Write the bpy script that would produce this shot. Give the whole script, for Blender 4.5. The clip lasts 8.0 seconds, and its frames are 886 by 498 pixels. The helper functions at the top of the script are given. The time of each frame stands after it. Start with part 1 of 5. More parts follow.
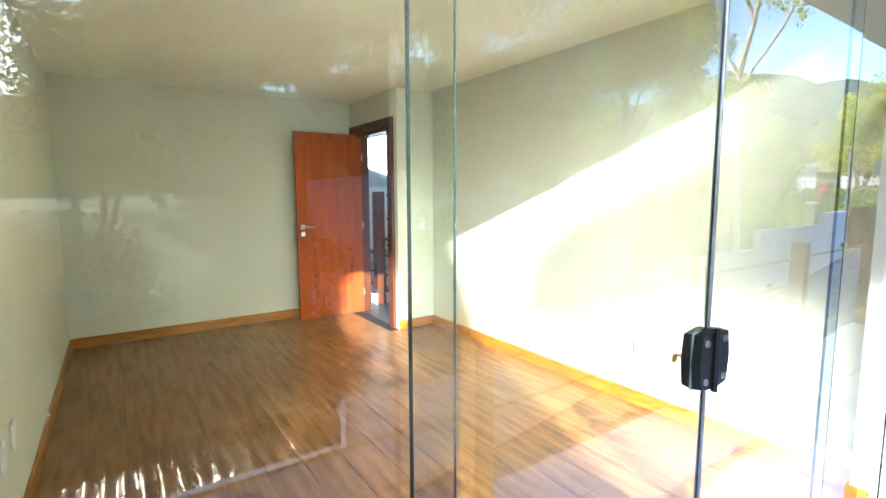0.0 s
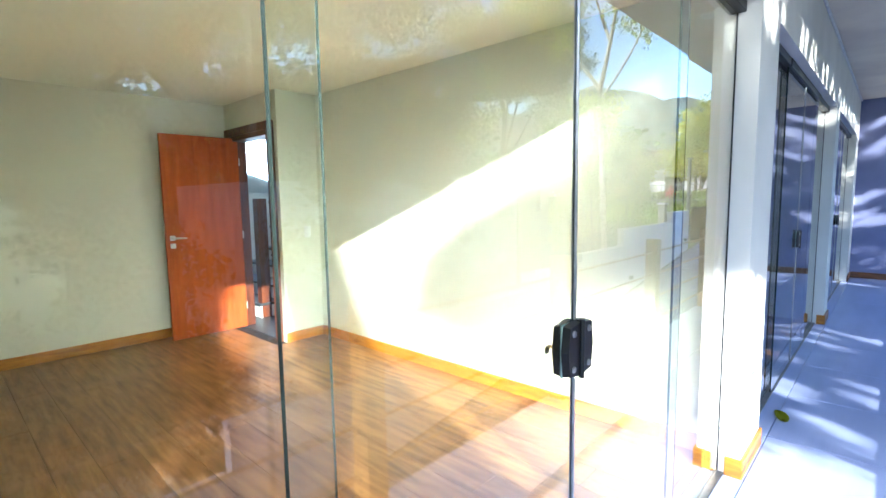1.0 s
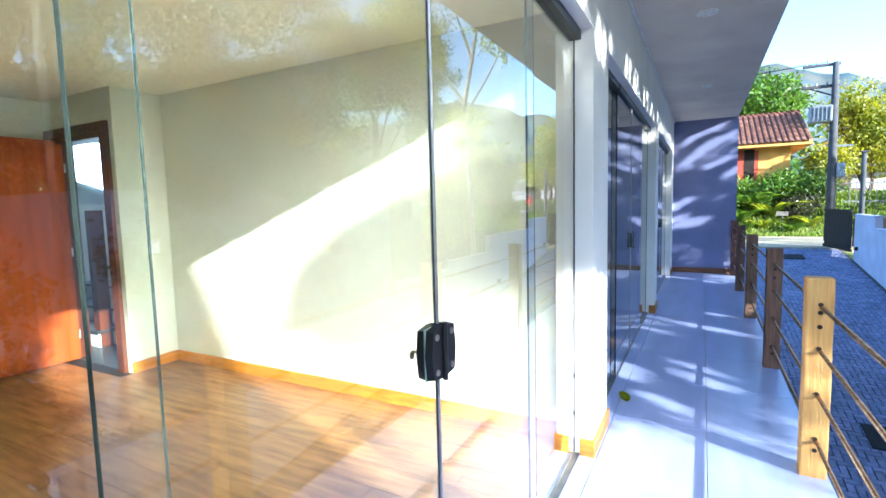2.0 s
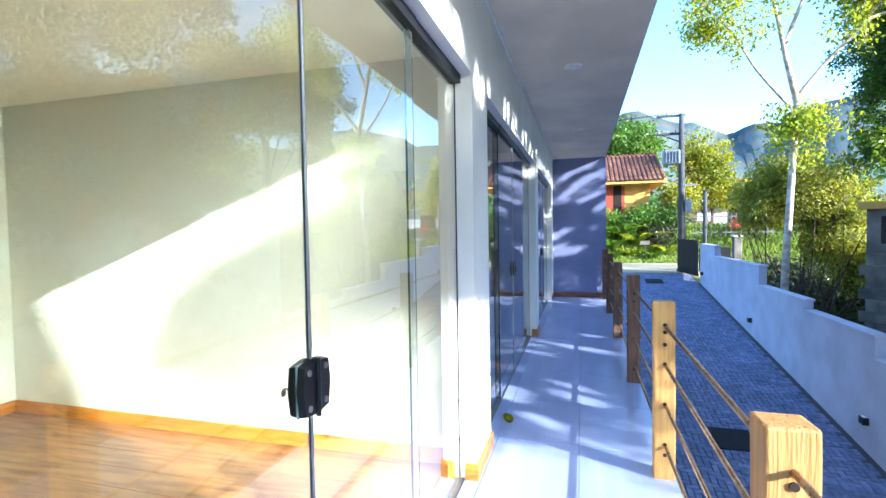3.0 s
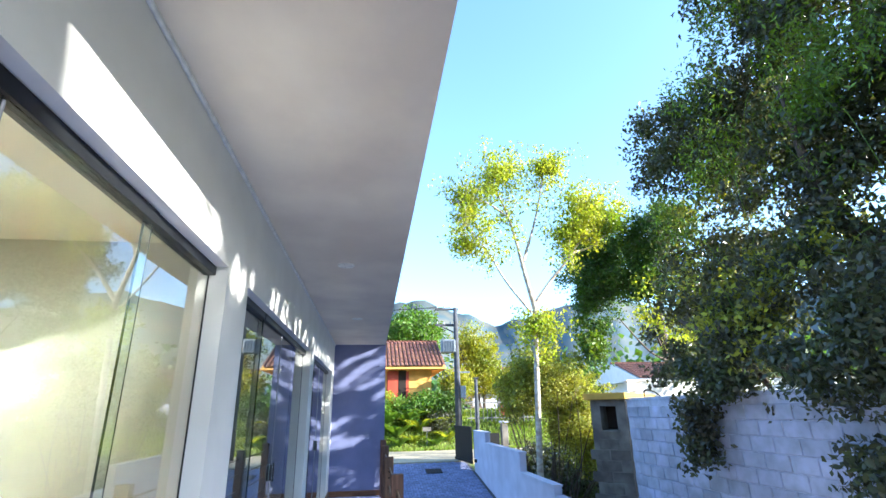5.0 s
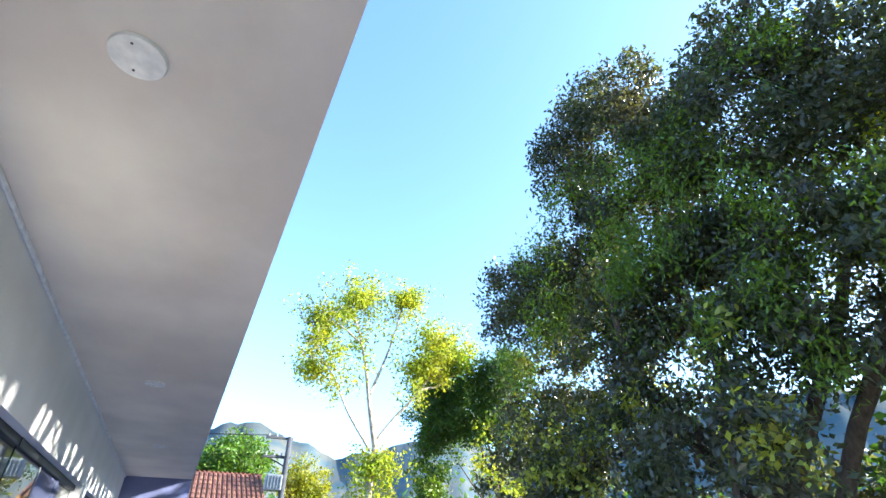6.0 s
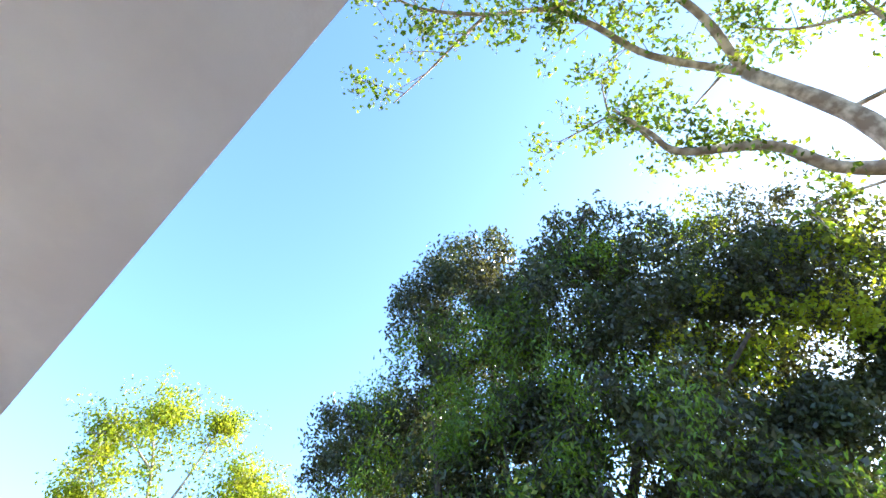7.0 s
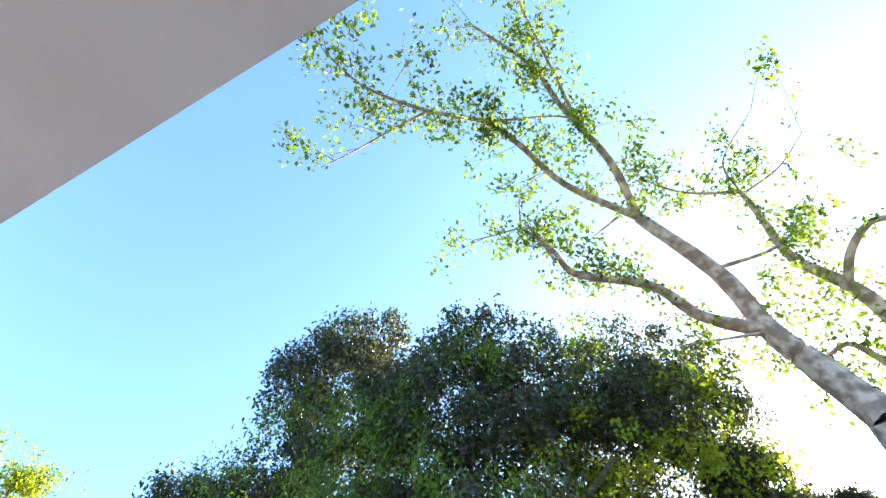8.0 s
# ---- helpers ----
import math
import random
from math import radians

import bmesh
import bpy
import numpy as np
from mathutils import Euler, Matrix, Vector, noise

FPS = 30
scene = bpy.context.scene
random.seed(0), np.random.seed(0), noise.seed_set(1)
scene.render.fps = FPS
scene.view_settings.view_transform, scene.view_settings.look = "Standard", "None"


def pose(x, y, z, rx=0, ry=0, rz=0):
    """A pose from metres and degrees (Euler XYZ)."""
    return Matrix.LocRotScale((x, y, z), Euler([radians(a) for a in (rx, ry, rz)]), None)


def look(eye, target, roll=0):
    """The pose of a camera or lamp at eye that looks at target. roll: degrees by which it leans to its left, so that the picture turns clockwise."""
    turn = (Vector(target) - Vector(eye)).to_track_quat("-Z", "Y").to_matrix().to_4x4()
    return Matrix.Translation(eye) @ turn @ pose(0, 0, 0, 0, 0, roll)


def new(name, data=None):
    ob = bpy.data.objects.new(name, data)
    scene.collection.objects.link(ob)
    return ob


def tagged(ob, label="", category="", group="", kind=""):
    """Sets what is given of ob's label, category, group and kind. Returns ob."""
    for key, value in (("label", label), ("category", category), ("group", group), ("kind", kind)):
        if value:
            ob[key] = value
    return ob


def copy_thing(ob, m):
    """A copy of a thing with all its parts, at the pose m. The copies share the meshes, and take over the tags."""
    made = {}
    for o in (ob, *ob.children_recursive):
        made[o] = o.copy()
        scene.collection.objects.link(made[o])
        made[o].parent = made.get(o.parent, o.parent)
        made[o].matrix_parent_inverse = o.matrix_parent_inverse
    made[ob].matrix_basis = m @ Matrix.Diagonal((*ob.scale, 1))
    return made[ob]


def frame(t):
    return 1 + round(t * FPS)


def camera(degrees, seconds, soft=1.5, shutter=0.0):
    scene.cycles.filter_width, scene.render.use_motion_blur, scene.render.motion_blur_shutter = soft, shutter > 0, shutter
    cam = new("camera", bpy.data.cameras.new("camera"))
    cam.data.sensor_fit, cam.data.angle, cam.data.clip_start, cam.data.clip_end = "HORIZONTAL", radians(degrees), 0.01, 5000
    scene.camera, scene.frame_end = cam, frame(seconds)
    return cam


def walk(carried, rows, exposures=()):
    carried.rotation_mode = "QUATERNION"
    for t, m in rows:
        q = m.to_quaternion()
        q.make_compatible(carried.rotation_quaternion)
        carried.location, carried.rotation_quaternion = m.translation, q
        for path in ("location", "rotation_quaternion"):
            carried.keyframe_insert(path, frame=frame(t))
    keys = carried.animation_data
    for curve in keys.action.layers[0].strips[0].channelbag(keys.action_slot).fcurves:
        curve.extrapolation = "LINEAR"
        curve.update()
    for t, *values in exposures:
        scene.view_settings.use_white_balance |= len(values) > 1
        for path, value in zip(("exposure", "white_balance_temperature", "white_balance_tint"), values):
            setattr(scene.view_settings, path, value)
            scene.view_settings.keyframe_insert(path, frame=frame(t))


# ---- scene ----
cam = camera(85.0, 8.0)
PATH = [
    (0, (0.513, 0.428, 1.418), (1.629, 2.071, 1.192), -0.2),
    (0.5, (0.528, 0.422, 1.419), (1.808, 1.943, 1.2), -0.6),
    (1, (0.535, 0.412, 1.417), (1.99, 1.769, 1.209), -0.9),
    (1.5, (0.555, 0.398, 1.41), (2.181, 1.546, 1.215), -1.2),
    (2.8, (0.565, 0.342, 1.418), (2.459, 0.973, 1.308), -1.1),
    (3, (0.546, 0.317, 1.43), (2.467, 0.869, 1.355), -0.9),
    (3.5, (0.535, 0.265, 1.452), (2.501, 0.628, 1.51), -1.0),
    (4, (0.538, 0.215, 1.48), (2.517, 0.393, 1.702), -0.9),
    (4.2, (0.535, 0.202, 1.472), (2.508, 0.314, 1.774), -1.2),
    (5.5, (0.49, 0.032, 1.583), (2.217, -0.5, 2.44), -0.7),
    (6, (0.453, -0.017, 1.626), (1.96, -0.756, 2.714), -0.2),
    (6.5, (0.405, -0.044, 1.662), (1.614, -0.942, 2.978), -0.7),
    (7, (0.26, -0.072, 1.605), (1.158, -1.04, 3.108), -1.2),
    (7.5, (0.18, -0.105, 1.638), (0.823, -1.079, 3.262), -2.5),
    (8, (0.19, -0.128, 1.660), (0.628, -1.104, 3.350), -4.4),
]
EXPOSURE = [(0.0, 2.42, 5030.0, 6.0), (1.5, 2.28, 4900.0, 6.0), (3.0, 2.2, 4850.0, 6.0), (4.0, 2.14, 4880.0, 6.0), (5.5, 2.2, 5200.0, 8.0), (8.0, 2.26, 5200.0, 9.0)]
walk(cam, [(t, look(eye, target, roll)) for t, eye, target, roll in PATH], EXPOSURE)

# ---- light ----
SUN = Vector((0.455, 1.0, -0.37)).normalized()
world = bpy.data.worlds.new("sky")
scene.world = world
world.use_nodes = True
wt = world.node_tree
sky = wt.nodes.new("ShaderNodeTexSky")
sky.sky_type = "NISHITA"
sky.sun_disc = False
sky.sun_elevation = math.asin(-SUN.z)
sky.sun_rotation = math.atan2(-SUN.x, -SUN.y)
sky.air_density, sky.dust_density, sky.ozone_density = 1.0, 1.2, 1.15
wt.links.new(sky.outputs[0], wt.nodes["Background"].inputs[0])
wt.nodes["Background"].inputs[1].default_value = 0.15
sun_data = bpy.data.lights.new("sun", "SUN")
sun_data.energy, sun_data.angle, sun_data.color = 5.0, radians(0.53), (1.0, 0.84, 0.62)
sun = new("sun", sun_data)
sun.matrix_world = look((0, 0, 30), Vector((0, 0, 30)) + SUN)


# ---- materials ----
def mat(name, col, rough=0.6, metal=0.0, col2=None, scale=6.0, stretch=(1, 1, 1), bump=0.0, bscale=80.0, rand=0.0, spec=0.5, coat=0.0, island=0.0, leaf=0.0, contrast=(0.35, 0.65), dirt=0.12):
    """Two-scale noise colour with fine relief; rand varies by object, island by loose piece, leaf is the share of light let through."""
    m = bpy.data.materials.new(name)
    m.use_nodes = True
    nt = m.node_tree
    N, K = nt.nodes.new, nt.links.new
    b = nt.nodes["Principled BSDF"]
    geo = N("ShaderNodeNewGeometry")
    mp = N("ShaderNodeMapping")
    mp.inputs["Scale"].default_value = stretch
    K(geo.outputs["Position"], mp.inputs[0])
    n1 = N("ShaderNodeTexNoise")
    n1.inputs["Scale"].default_value = scale
    n1.inputs["Detail"].default_value = 6
    K(mp.outputs[0], n1.inputs["Vector"])
    ramp = N("ShaderNodeValToRGB")
    ramp.color_ramp.elements[0].position, ramp.color_ramp.elements[1].position = contrast
    c2 = col2 or tuple(c * 0.78 for c in col)
    ramp.color_ramp.elements[0].color = (*c2, 1)
    ramp.color_ramp.elements[1].color = (*col, 1)
    K(n1.outputs["Fac"], ramp.inputs[0])
    n2 = N("ShaderNodeTexNoise")
    n2.inputs["Scale"].default_value = scale * 0.17
    n2.inputs["Detail"].default_value = 3
    K(geo.outputs["Position"], n2.inputs["Vector"])
    hsv = N("ShaderNodeHueSaturation")
    mr = N("ShaderNodeMapRange")
    mr.inputs[1].default_value, mr.inputs[2].default_value = 0.3, 0.7
    mr.inputs[3].default_value, mr.inputs[4].default_value = 1 - dirt, 1 + dirt * 0.5
    K(n2.outputs["Fac"], mr.inputs[0])
    value = mr.outputs[0]
    if rand or island:
        if rand:
            src = N("ShaderNodeObjectInfo").outputs["Random"]
        else:
            src = geo.outputs["Random Per Island"]
        mr2 = N("ShaderNodeMapRange")
        a = rand or island
        mr2.inputs[3].default_value, mr2.inputs[4].default_value = 1 - a, 1 + a
        K(src, mr2.inputs[0])
        mul = N("ShaderNodeMath")
        mul.operation = "MULTIPLY"
        K(value, mul.inputs[0])
        K(mr2.outputs[0], mul.inputs[1])
        value = mul.outputs[0]
        hue = N("ShaderNodeMapRange")
        hue.inputs[3].default_value, hue.inputs[4].default_value = 0.5 - a * 0.05, 0.5 + a * 0.04
        K(src, hue.inputs[0])
        K(hue.outputs[0], hsv.inputs["Hue"])
    K(value, hsv.inputs["Value"])
    K(ramp.outputs[0], hsv.inputs["Color"])
    K(hsv.outputs[0], b.inputs["Base Color"])
    b.inputs["Roughness"].default_value = rough
    b.inputs["Metallic"].default_value = metal
    b.inputs["Specular IOR Level"].default_value = spec
    b.inputs["Coat Weight"].default_value = coat
    b.inputs["Coat Roughness"].default_value = 0.15
    if bump:
        n3 = N("ShaderNodeTexNoise")
        n3.inputs["Scale"].default_value = bscale
        n3.inputs["Detail"].default_value = 4
        K(mp.outputs[0], n3.inputs["Vector"])
        bp = N("ShaderNodeBump")
        bp.inputs["Strength"].default_value = bump
        bp.inputs["Distance"].default_value = 0.01
        K(n3.outputs["Fac"], bp.inputs["Height"])
        K(bp.outputs[0], b.inputs["Normal"])
    if leaf:
        tr = N("ShaderNodeBsdfTranslucent")
        warm = N("ShaderNodeMix")
        warm.data_type = "RGBA"
        warm.blend_type = "MULTIPLY"
        warm.inputs[0].default_value = 1.0
        K(hsv.outputs[0], warm.inputs[6])
        warm.inputs[7].default_value = (2.0, 1.95, 0.5, 1)
        K(warm.outputs[2], tr.inputs[0])
        mx = N("ShaderNodeMixShader")
        mx.inputs[0].default_value = leaf
        K(b.outputs[0], mx.inputs[1])
        K(tr.outputs[0], mx.inputs[2])
        K(mx.outputs[0], nt.nodes["Material Output"].inputs[0])
    return m


def glass(name, tint, rough=0.0):
    m = bpy.data.materials.new(name)
    m.use_nodes = True
    b = m.node_tree.nodes["Principled BSDF"]
    b.inputs["Base Color"].default_value = (*tint, 1)
    b.inputs["Transmission Weight"].default_value = 1.0
    b.inputs["Roughness"].default_value = rough
    b.inputs["IOR"].default_value = 1.55
    return m


M_WALL = mat("white_wall_paint", (0.80, 0.79, 0.76), 0.75, col2=(0.74, 0.73, 0.70), scale=3, bump=0.05, bscale=120, dirt=0.05)
M_ROOM = mat("cream_wall_paint", (0.69, 0.695, 0.565), 0.7, col2=(0.66, 0.665, 0.54), scale=2, bump=0.04, bscale=140, dirt=0.04)
M_CEIL = mat("ceiling_paint", (0.92, 0.92, 0.77), 0.8, col2=(0.89, 0.89, 0.74), scale=2, bump=0.03, dirt=0.05)
# Warm bounce from the sunlit ground and facade is baked into this beige.
M_SOFFIT = mat("bounce_warm_soffit_plaster", (0.86, 0.77, 0.62), 0.85, col2=(0.72, 0.63, 0.51), scale=1.6, bump=0.08, bscale=60, dirt=0.12)
# Blue-grey paint whose blue is deepened in colour for the veranda's shade.
M_GREY = mat("shade_blue_grey_wall_paint", (0.19, 0.21, 0.39), 0.75, col2=(0.16, 0.18, 0.33), scale=3, bump=0.06, bscale=120)
# Pale tile with the blue of skylit shade put into its colour.
M_TILE = mat("shade_blue_floor_tile", (0.37, 0.42, 0.68), 0.28, col2=(0.31, 0.36, 0.60), scale=2.5, stretch=(0.5, 3, 1), rand=0.03, bump=0.01, dirt=0.06)
M_GROUT = mat("grey_grout", (0.45, 0.44, 0.43), 0.9)
M_PLANK = mat("brown_laminate", (0.36, 0.182, 0.055), 0.36, col2=(0.15, 0.060, 0.016), scale=7, stretch=(3.2, 0.35, 1), rand=0.07, bump=0.015, bscale=40, contrast=(0.3, 0.7))
M_SKIRT = mat("varnished_skirting", (0.48, 0.20, 0.010), 0.45, col2=(0.32, 0.115, 0.006), scale=6, stretch=(0.8, 0.8, 6), bump=0.05, coat=0.3)
M_SKIRT_D = mat("dark_skirting", (0.22, 0.10, 0.04), 0.5, col2=(0.13, 0.05, 0.02), scale=6, stretch=(0.8, 0.8, 6))
M_DOOR = mat("orange_door_veneer", (0.38, 0.075, 0.004), 0.6, col2=(0.28, 0.050, 0.003), scale=3, stretch=(6, 6, 0.5), bump=0.03, bscale=60, dirt=0.08, spec=0.25)
M_FRAME = mat("dark_red_door_frame", (0.16, 0.045, 0.014), 0.4, col2=(0.08, 0.022, 0.008), scale=4, stretch=(6, 6, 0.6), coat=0.2)
M_ALU = mat("dark_grey_aluminium", (0.028, 0.03, 0.034), 0.4, 0.6, scale=20, dirt=0.1)
M_BLACK = mat("black_plastic", (0.012, 0.012, 0.014), 0.3, scale=40, bump=0.02)
M_PROFILE = mat("grey_meeting_profile", (0.46, 0.47, 0.52), 0.3, 0.6, scale=30)
M_STEEL = mat("brushed_steel", (0.62, 0.61, 0.58), 0.28, 1.0, scale=40)
M_BRASS = mat("dull_brass_key", (0.45, 0.36, 0.18), 0.35, 1.0, scale=40)
M_RAIL = mat("grey_floor_rail", (0.20, 0.20, 0.21), 0.4, 0.5, scale=20)
M_FENCE = mat("grey_fence_paint", (0.16, 0.16, 0.15), 0.7, scale=8)
M_PLASTIC = mat("white_plastic", (0.88, 0.88, 0.85), 0.4, scale=20, dirt=0.04)
M_COVER = mat("warm_white_plastic", (0.93, 0.90, 0.80), 0.5, scale=20, dirt=0.03)
M_EDGE = mat("pale_glass_edge", (0.45, 0.62, 0.58), 0.3, scale=20)
M_CUT = mat("green_cut_glass_edge", (0.022, 0.034, 0.030), 0.6, scale=20, spec=0.1)
M_POST = mat("golden_timber", (0.60, 0.36, 0.11), 0.65, col2=(0.40, 0.20, 0.05), scale=6, stretch=(7, 7, 0.6), bump=0.4, bscale=16, rand=0.2, contrast=(0.22, 0.75))
# The post timber again, darkened in colour for posts standing in shade.
M_POST_SHADE = mat("shaded_timber", (0.20, 0.10, 0.06), 0.7, col2=(0.09, 0.045, 0.03), scale=5, stretch=(9, 9, 0.7), bump=0.35, bscale=14, rand=0.3)
M_LITTER = mat("worn_zinc_sheet", (0.72, 0.71, 0.68), 0.35, 0.5, col2=(0.40, 0.33, 0.25), scale=9, bump=0.2, bscale=40, dirt=0.3, contrast=(0.5, 0.75))
M_HOLE = mat("dark_hole", (0.02, 0.012, 0.008), 0.9)
M_ROD = mat("rusty_steel", (0.46, 0.32, 0.20), 0.28, 0.8, col2=(0.24, 0.15, 0.085), scale=30, bump=0.1)
# Grey pavers, both coloured bluer to hold the skylight of the shaded drive.
M_PAVER = mat("shade_blue_paver", (0.215, 0.23, 0.36), 0.85, col2=(0.145, 0.155, 0.245), scale=14, bump=0.25, bscale=90, island=0.2, dirt=0.2)
M_PAVER_P = mat("shade_blue_paver_single", (0.215, 0.23, 0.36), 0.85, col2=(0.145, 0.155, 0.245), scale=14, bump=0.25, bscale=90, rand=0.2, dirt=0.2)
M_SAND = mat("joint_sand", (0.09, 0.085, 0.08), 0.95, scale=20)
# White render, block and mortar: the bluish shade is mixed into their colours.
M_RENDER = mat("shade_blue_white_render", (0.56, 0.55, 0.65), 0.85, col2=(0.47, 0.46, 0.55), scale=2.5, bump=0.12, bscale=70, dirt=0.15)
M_BLOCK = mat("shade_blue_whitewashed_block", (0.48, 0.50, 0.63), 0.9, col2=(0.36, 0.38, 0.47), scale=6, bump=0.35, bscale=50, rand=0.16, dirt=0.25)
M_MORTAR = mat("shade_blue_mortar", (0.54, 0.56, 0.67), 0.95, scale=12, bump=0.2)
M_BLOCK_G = mat("bare_grey_block", (0.15, 0.135, 0.11), 0.95, col2=(0.08, 0.072, 0.06), scale=5, bump=0.35, bscale=50, rand=0.2, dirt=0.3)
M_CONC = mat("stained_concrete", (0.22, 0.20, 0.165), 0.9, col2=(0.10, 0.088, 0.075), scale=3, bump=0.25, bscale=40, dirt=0.3)
M_SLABY = mat("ochre_roof_slab", (0.62, 0.38, 0.06), 0.9, col2=(0.42, 0.26, 0.05), scale=3, dirt=0.3)
M_GRASS = mat("grass_ground", (0.13, 0.18, 0.03), 0.95, col2=(0.10, 0.085, 0.05), scale=1.5, bump=0.4, bscale=12, dirt=0.3)
M_BLADE = mat("grass_blade", (0.22, 0.29, 0.035), 0.7, island=0.4, leaf=0.3)
M_ROAD = mat("pale_road", (0.44, 0.37, 0.24), 0.9, scale=8, bump=0.2)
M_GATE = mat("black_gate_steel", (0.012, 0.012, 0.013), 0.7, 0.0, scale=12, spec=0.25)
M_ROOFT = mat("clay_roof_tile", (0.21, 0.085, 0.05), 0.85, col2=(0.10, 0.042, 0.03), scale=5, island=0.3, bump=0.2)
M_HOUSE = mat("yellow_house_paint", (0.78, 0.42, 0.09), 0.85, scale=2)
M_HRED = mat("red_brown_wood", (0.45, 0.07, 0.03), 0.6, scale=3)
M_POLE = mat("grey_concrete_pole", (0.075, 0.08, 0.09), 0.9, col2=(0.05, 0.05, 0.055), scale=5, dirt=0.2)
M_TRAFO = mat("grey_painted_steel", (0.22, 0.25, 0.29), 0.5, 0.2, scale=8)
M_BARK = mat("dark_bark", (0.11, 0.08, 0.055), 0.95, col2=(0.05, 0.035, 0.025), scale=5, stretch=(4, 4, 1), bump=0.8, bscale=20)
M_BARK_W = mat("pale_blotched_bark", (0.72, 0.54, 0.41), 0.9, col2=(0.30, 0.20, 0.14), scale=4.5, bump=0.6, bscale=14, contrast=(0.42, 0.62))
M_BARK_T = mat("white_trunk_bark", (0.55, 0.50, 0.42), 0.9, col2=(0.30, 0.24, 0.18), scale=5, stretch=(1, 1, 2), bump=0.4, bscale=20)
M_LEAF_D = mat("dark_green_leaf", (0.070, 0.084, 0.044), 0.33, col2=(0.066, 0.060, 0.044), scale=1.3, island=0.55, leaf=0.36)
M_LEAF_V = mat("bright_vine_leaf", (0.16, 0.23, 0.012), 0.5, col2=(0.09, 0.14, 0.012), scale=1.5, island=0.35, leaf=0.35)
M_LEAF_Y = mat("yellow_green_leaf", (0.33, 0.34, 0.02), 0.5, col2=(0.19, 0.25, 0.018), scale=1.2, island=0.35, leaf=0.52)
M_LEAF_R = mat("sunny_green_leaf", (0.13, 0.22, 0.022), 0.5, col2=(0.065, 0.13, 0.016), scale=0.8, island=0.4, leaf=0.4)
M_LEAF_T = mat("top_branch_leaf", (0.19, 0.23, 0.022), 0.5, col2=(0.075, 0.12, 0.02), scale=1.5, island=0.5, leaf=0.45, spec=0.3)
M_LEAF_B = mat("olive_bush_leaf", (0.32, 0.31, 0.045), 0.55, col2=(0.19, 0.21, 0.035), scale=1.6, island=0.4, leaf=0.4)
M_LEAF_G = mat("green_tree_leaf", (0.075, 0.13, 0.022), 0.5, col2=(0.04, 0.08, 0.016), scale=0.8, island=0.4, leaf=0.35)
M_LEAF_F = mat("golden_tree_leaf", (0.30, 0.28, 0.010), 0.5, col2=(0.16, 0.19, 0.010), scale=0.9, island=0.35, leaf=0.4)
# Distance haze is painted as the blue-grey of the mountain colour.
M_MOUNT = mat("hazed_mountain", (0.08, 0.12, 0.14), 1.0, col2=(0.14, 0.145, 0.13), scale=0.014, dirt=0.3, spec=0.0)
M_WOODS = mat("far_woods", (0.06, 0.09, 0.05), 1.0, col2=(0.11, 0.12, 0.07), scale=0.06, dirt=0.3, spec=0.0)
M_TREAD = mat("dark_stone_tread", (0.05, 0.055, 0.06), 0.4, scale=20)
M_DRY = mat("dry_leaf", (0.38, 0.20, 0.07), 0.6, col2=(0.22, 0.10, 0.035), scale=8, island=0.4)
M_FLOWER = mat("red_flower", (0.6, 0.02, 0.03), 0.6)
M_GLASS = glass("clear_tempered_glass", (0.93, 0.975, 0.955))
M_GLASS_D = glass("window_glass", (0.85, 0.9, 0.92))


# ---- building helpers ----
def mesh_ob(name, bm, material, smooth=False):
    me = bpy.data.meshes.new(name)
    bmesh.ops.recalc_face_normals(bm, faces=bm.faces)
    bm.to_mesh(me)
    bm.free()
    me.materials.append(material)
    if smooth:
        for p in me.polygons:
            p.use_smooth = True
    return new(name, me)


def part(name, bm, material, parent, label="", smooth=False):
    ob = mesh_ob(name, bm, material, smooth)
    ob.parent = parent
    if label:
        ob["label"] = label
    return ob


def thing(name, at, label, category, group=""):
    ob = new(name)
    ob.empty_display_size = 0.1
    ob.matrix_basis = Matrix.Translation(at)
    return tagged(ob, label, category, group)


def structure(name, bm, material, label="", category=""):
    return tagged(mesh_ob(name, bm, material), label, category, "", "structure")


def box(x0, y0, z0, x1, y1, z1, bevel=0.0, bm=None, seg=1):
    out = bm or bmesh.new()
    made = bmesh.ops.create_cube(out, size=1.0, matrix=Matrix.Translation(((x0 + x1) / 2, (y0 + y1) / 2, (z0 + z1) / 2)) @ Matrix.Diagonal((x1 - x0, y1 - y0, z1 - z0, 1)))
    if bevel:
        edges = {e for v in made["verts"] for e in v.link_edges}
        bmesh.ops.bevel(out, geom=list(edges), offset=bevel, segments=seg, affect="EDGES", profile=0.6)
    return out


def cyl(p, q, r0, r1=None, n=12, bm=None):
    out = bm or bmesh.new()
    p, q = Vector(p), Vector(q)
    m = Matrix.Translation((p + q) / 2) @ (q - p).to_track_quat("Z", "Y").to_matrix().to_4x4()
    bmesh.ops.create_cone(out, cap_ends=True, segments=n, radius1=r0, radius2=r0 if r1 is None else r1, depth=(q - p).length, matrix=m)
    return out


def curve_points(pts, steps=6):
    pts = [Vector(p) for p in pts]
    ext = [2 * pts[0] - pts[1]] + pts + [2 * pts[-1] - pts[-2]]
    out = []
    for i in range(1, len(ext) - 2):
        a, b, c, d = ext[i - 1:i + 3]
        for s in range(steps):
            t = s / steps
            out.append(0.5 * (2 * b + (c - a) * t + (2 * a - 5 * b + 4 * c - d) * t * t + (3 * b - a - 3 * c + d) * t ** 3))
    out.append(pts[-1])
    return out


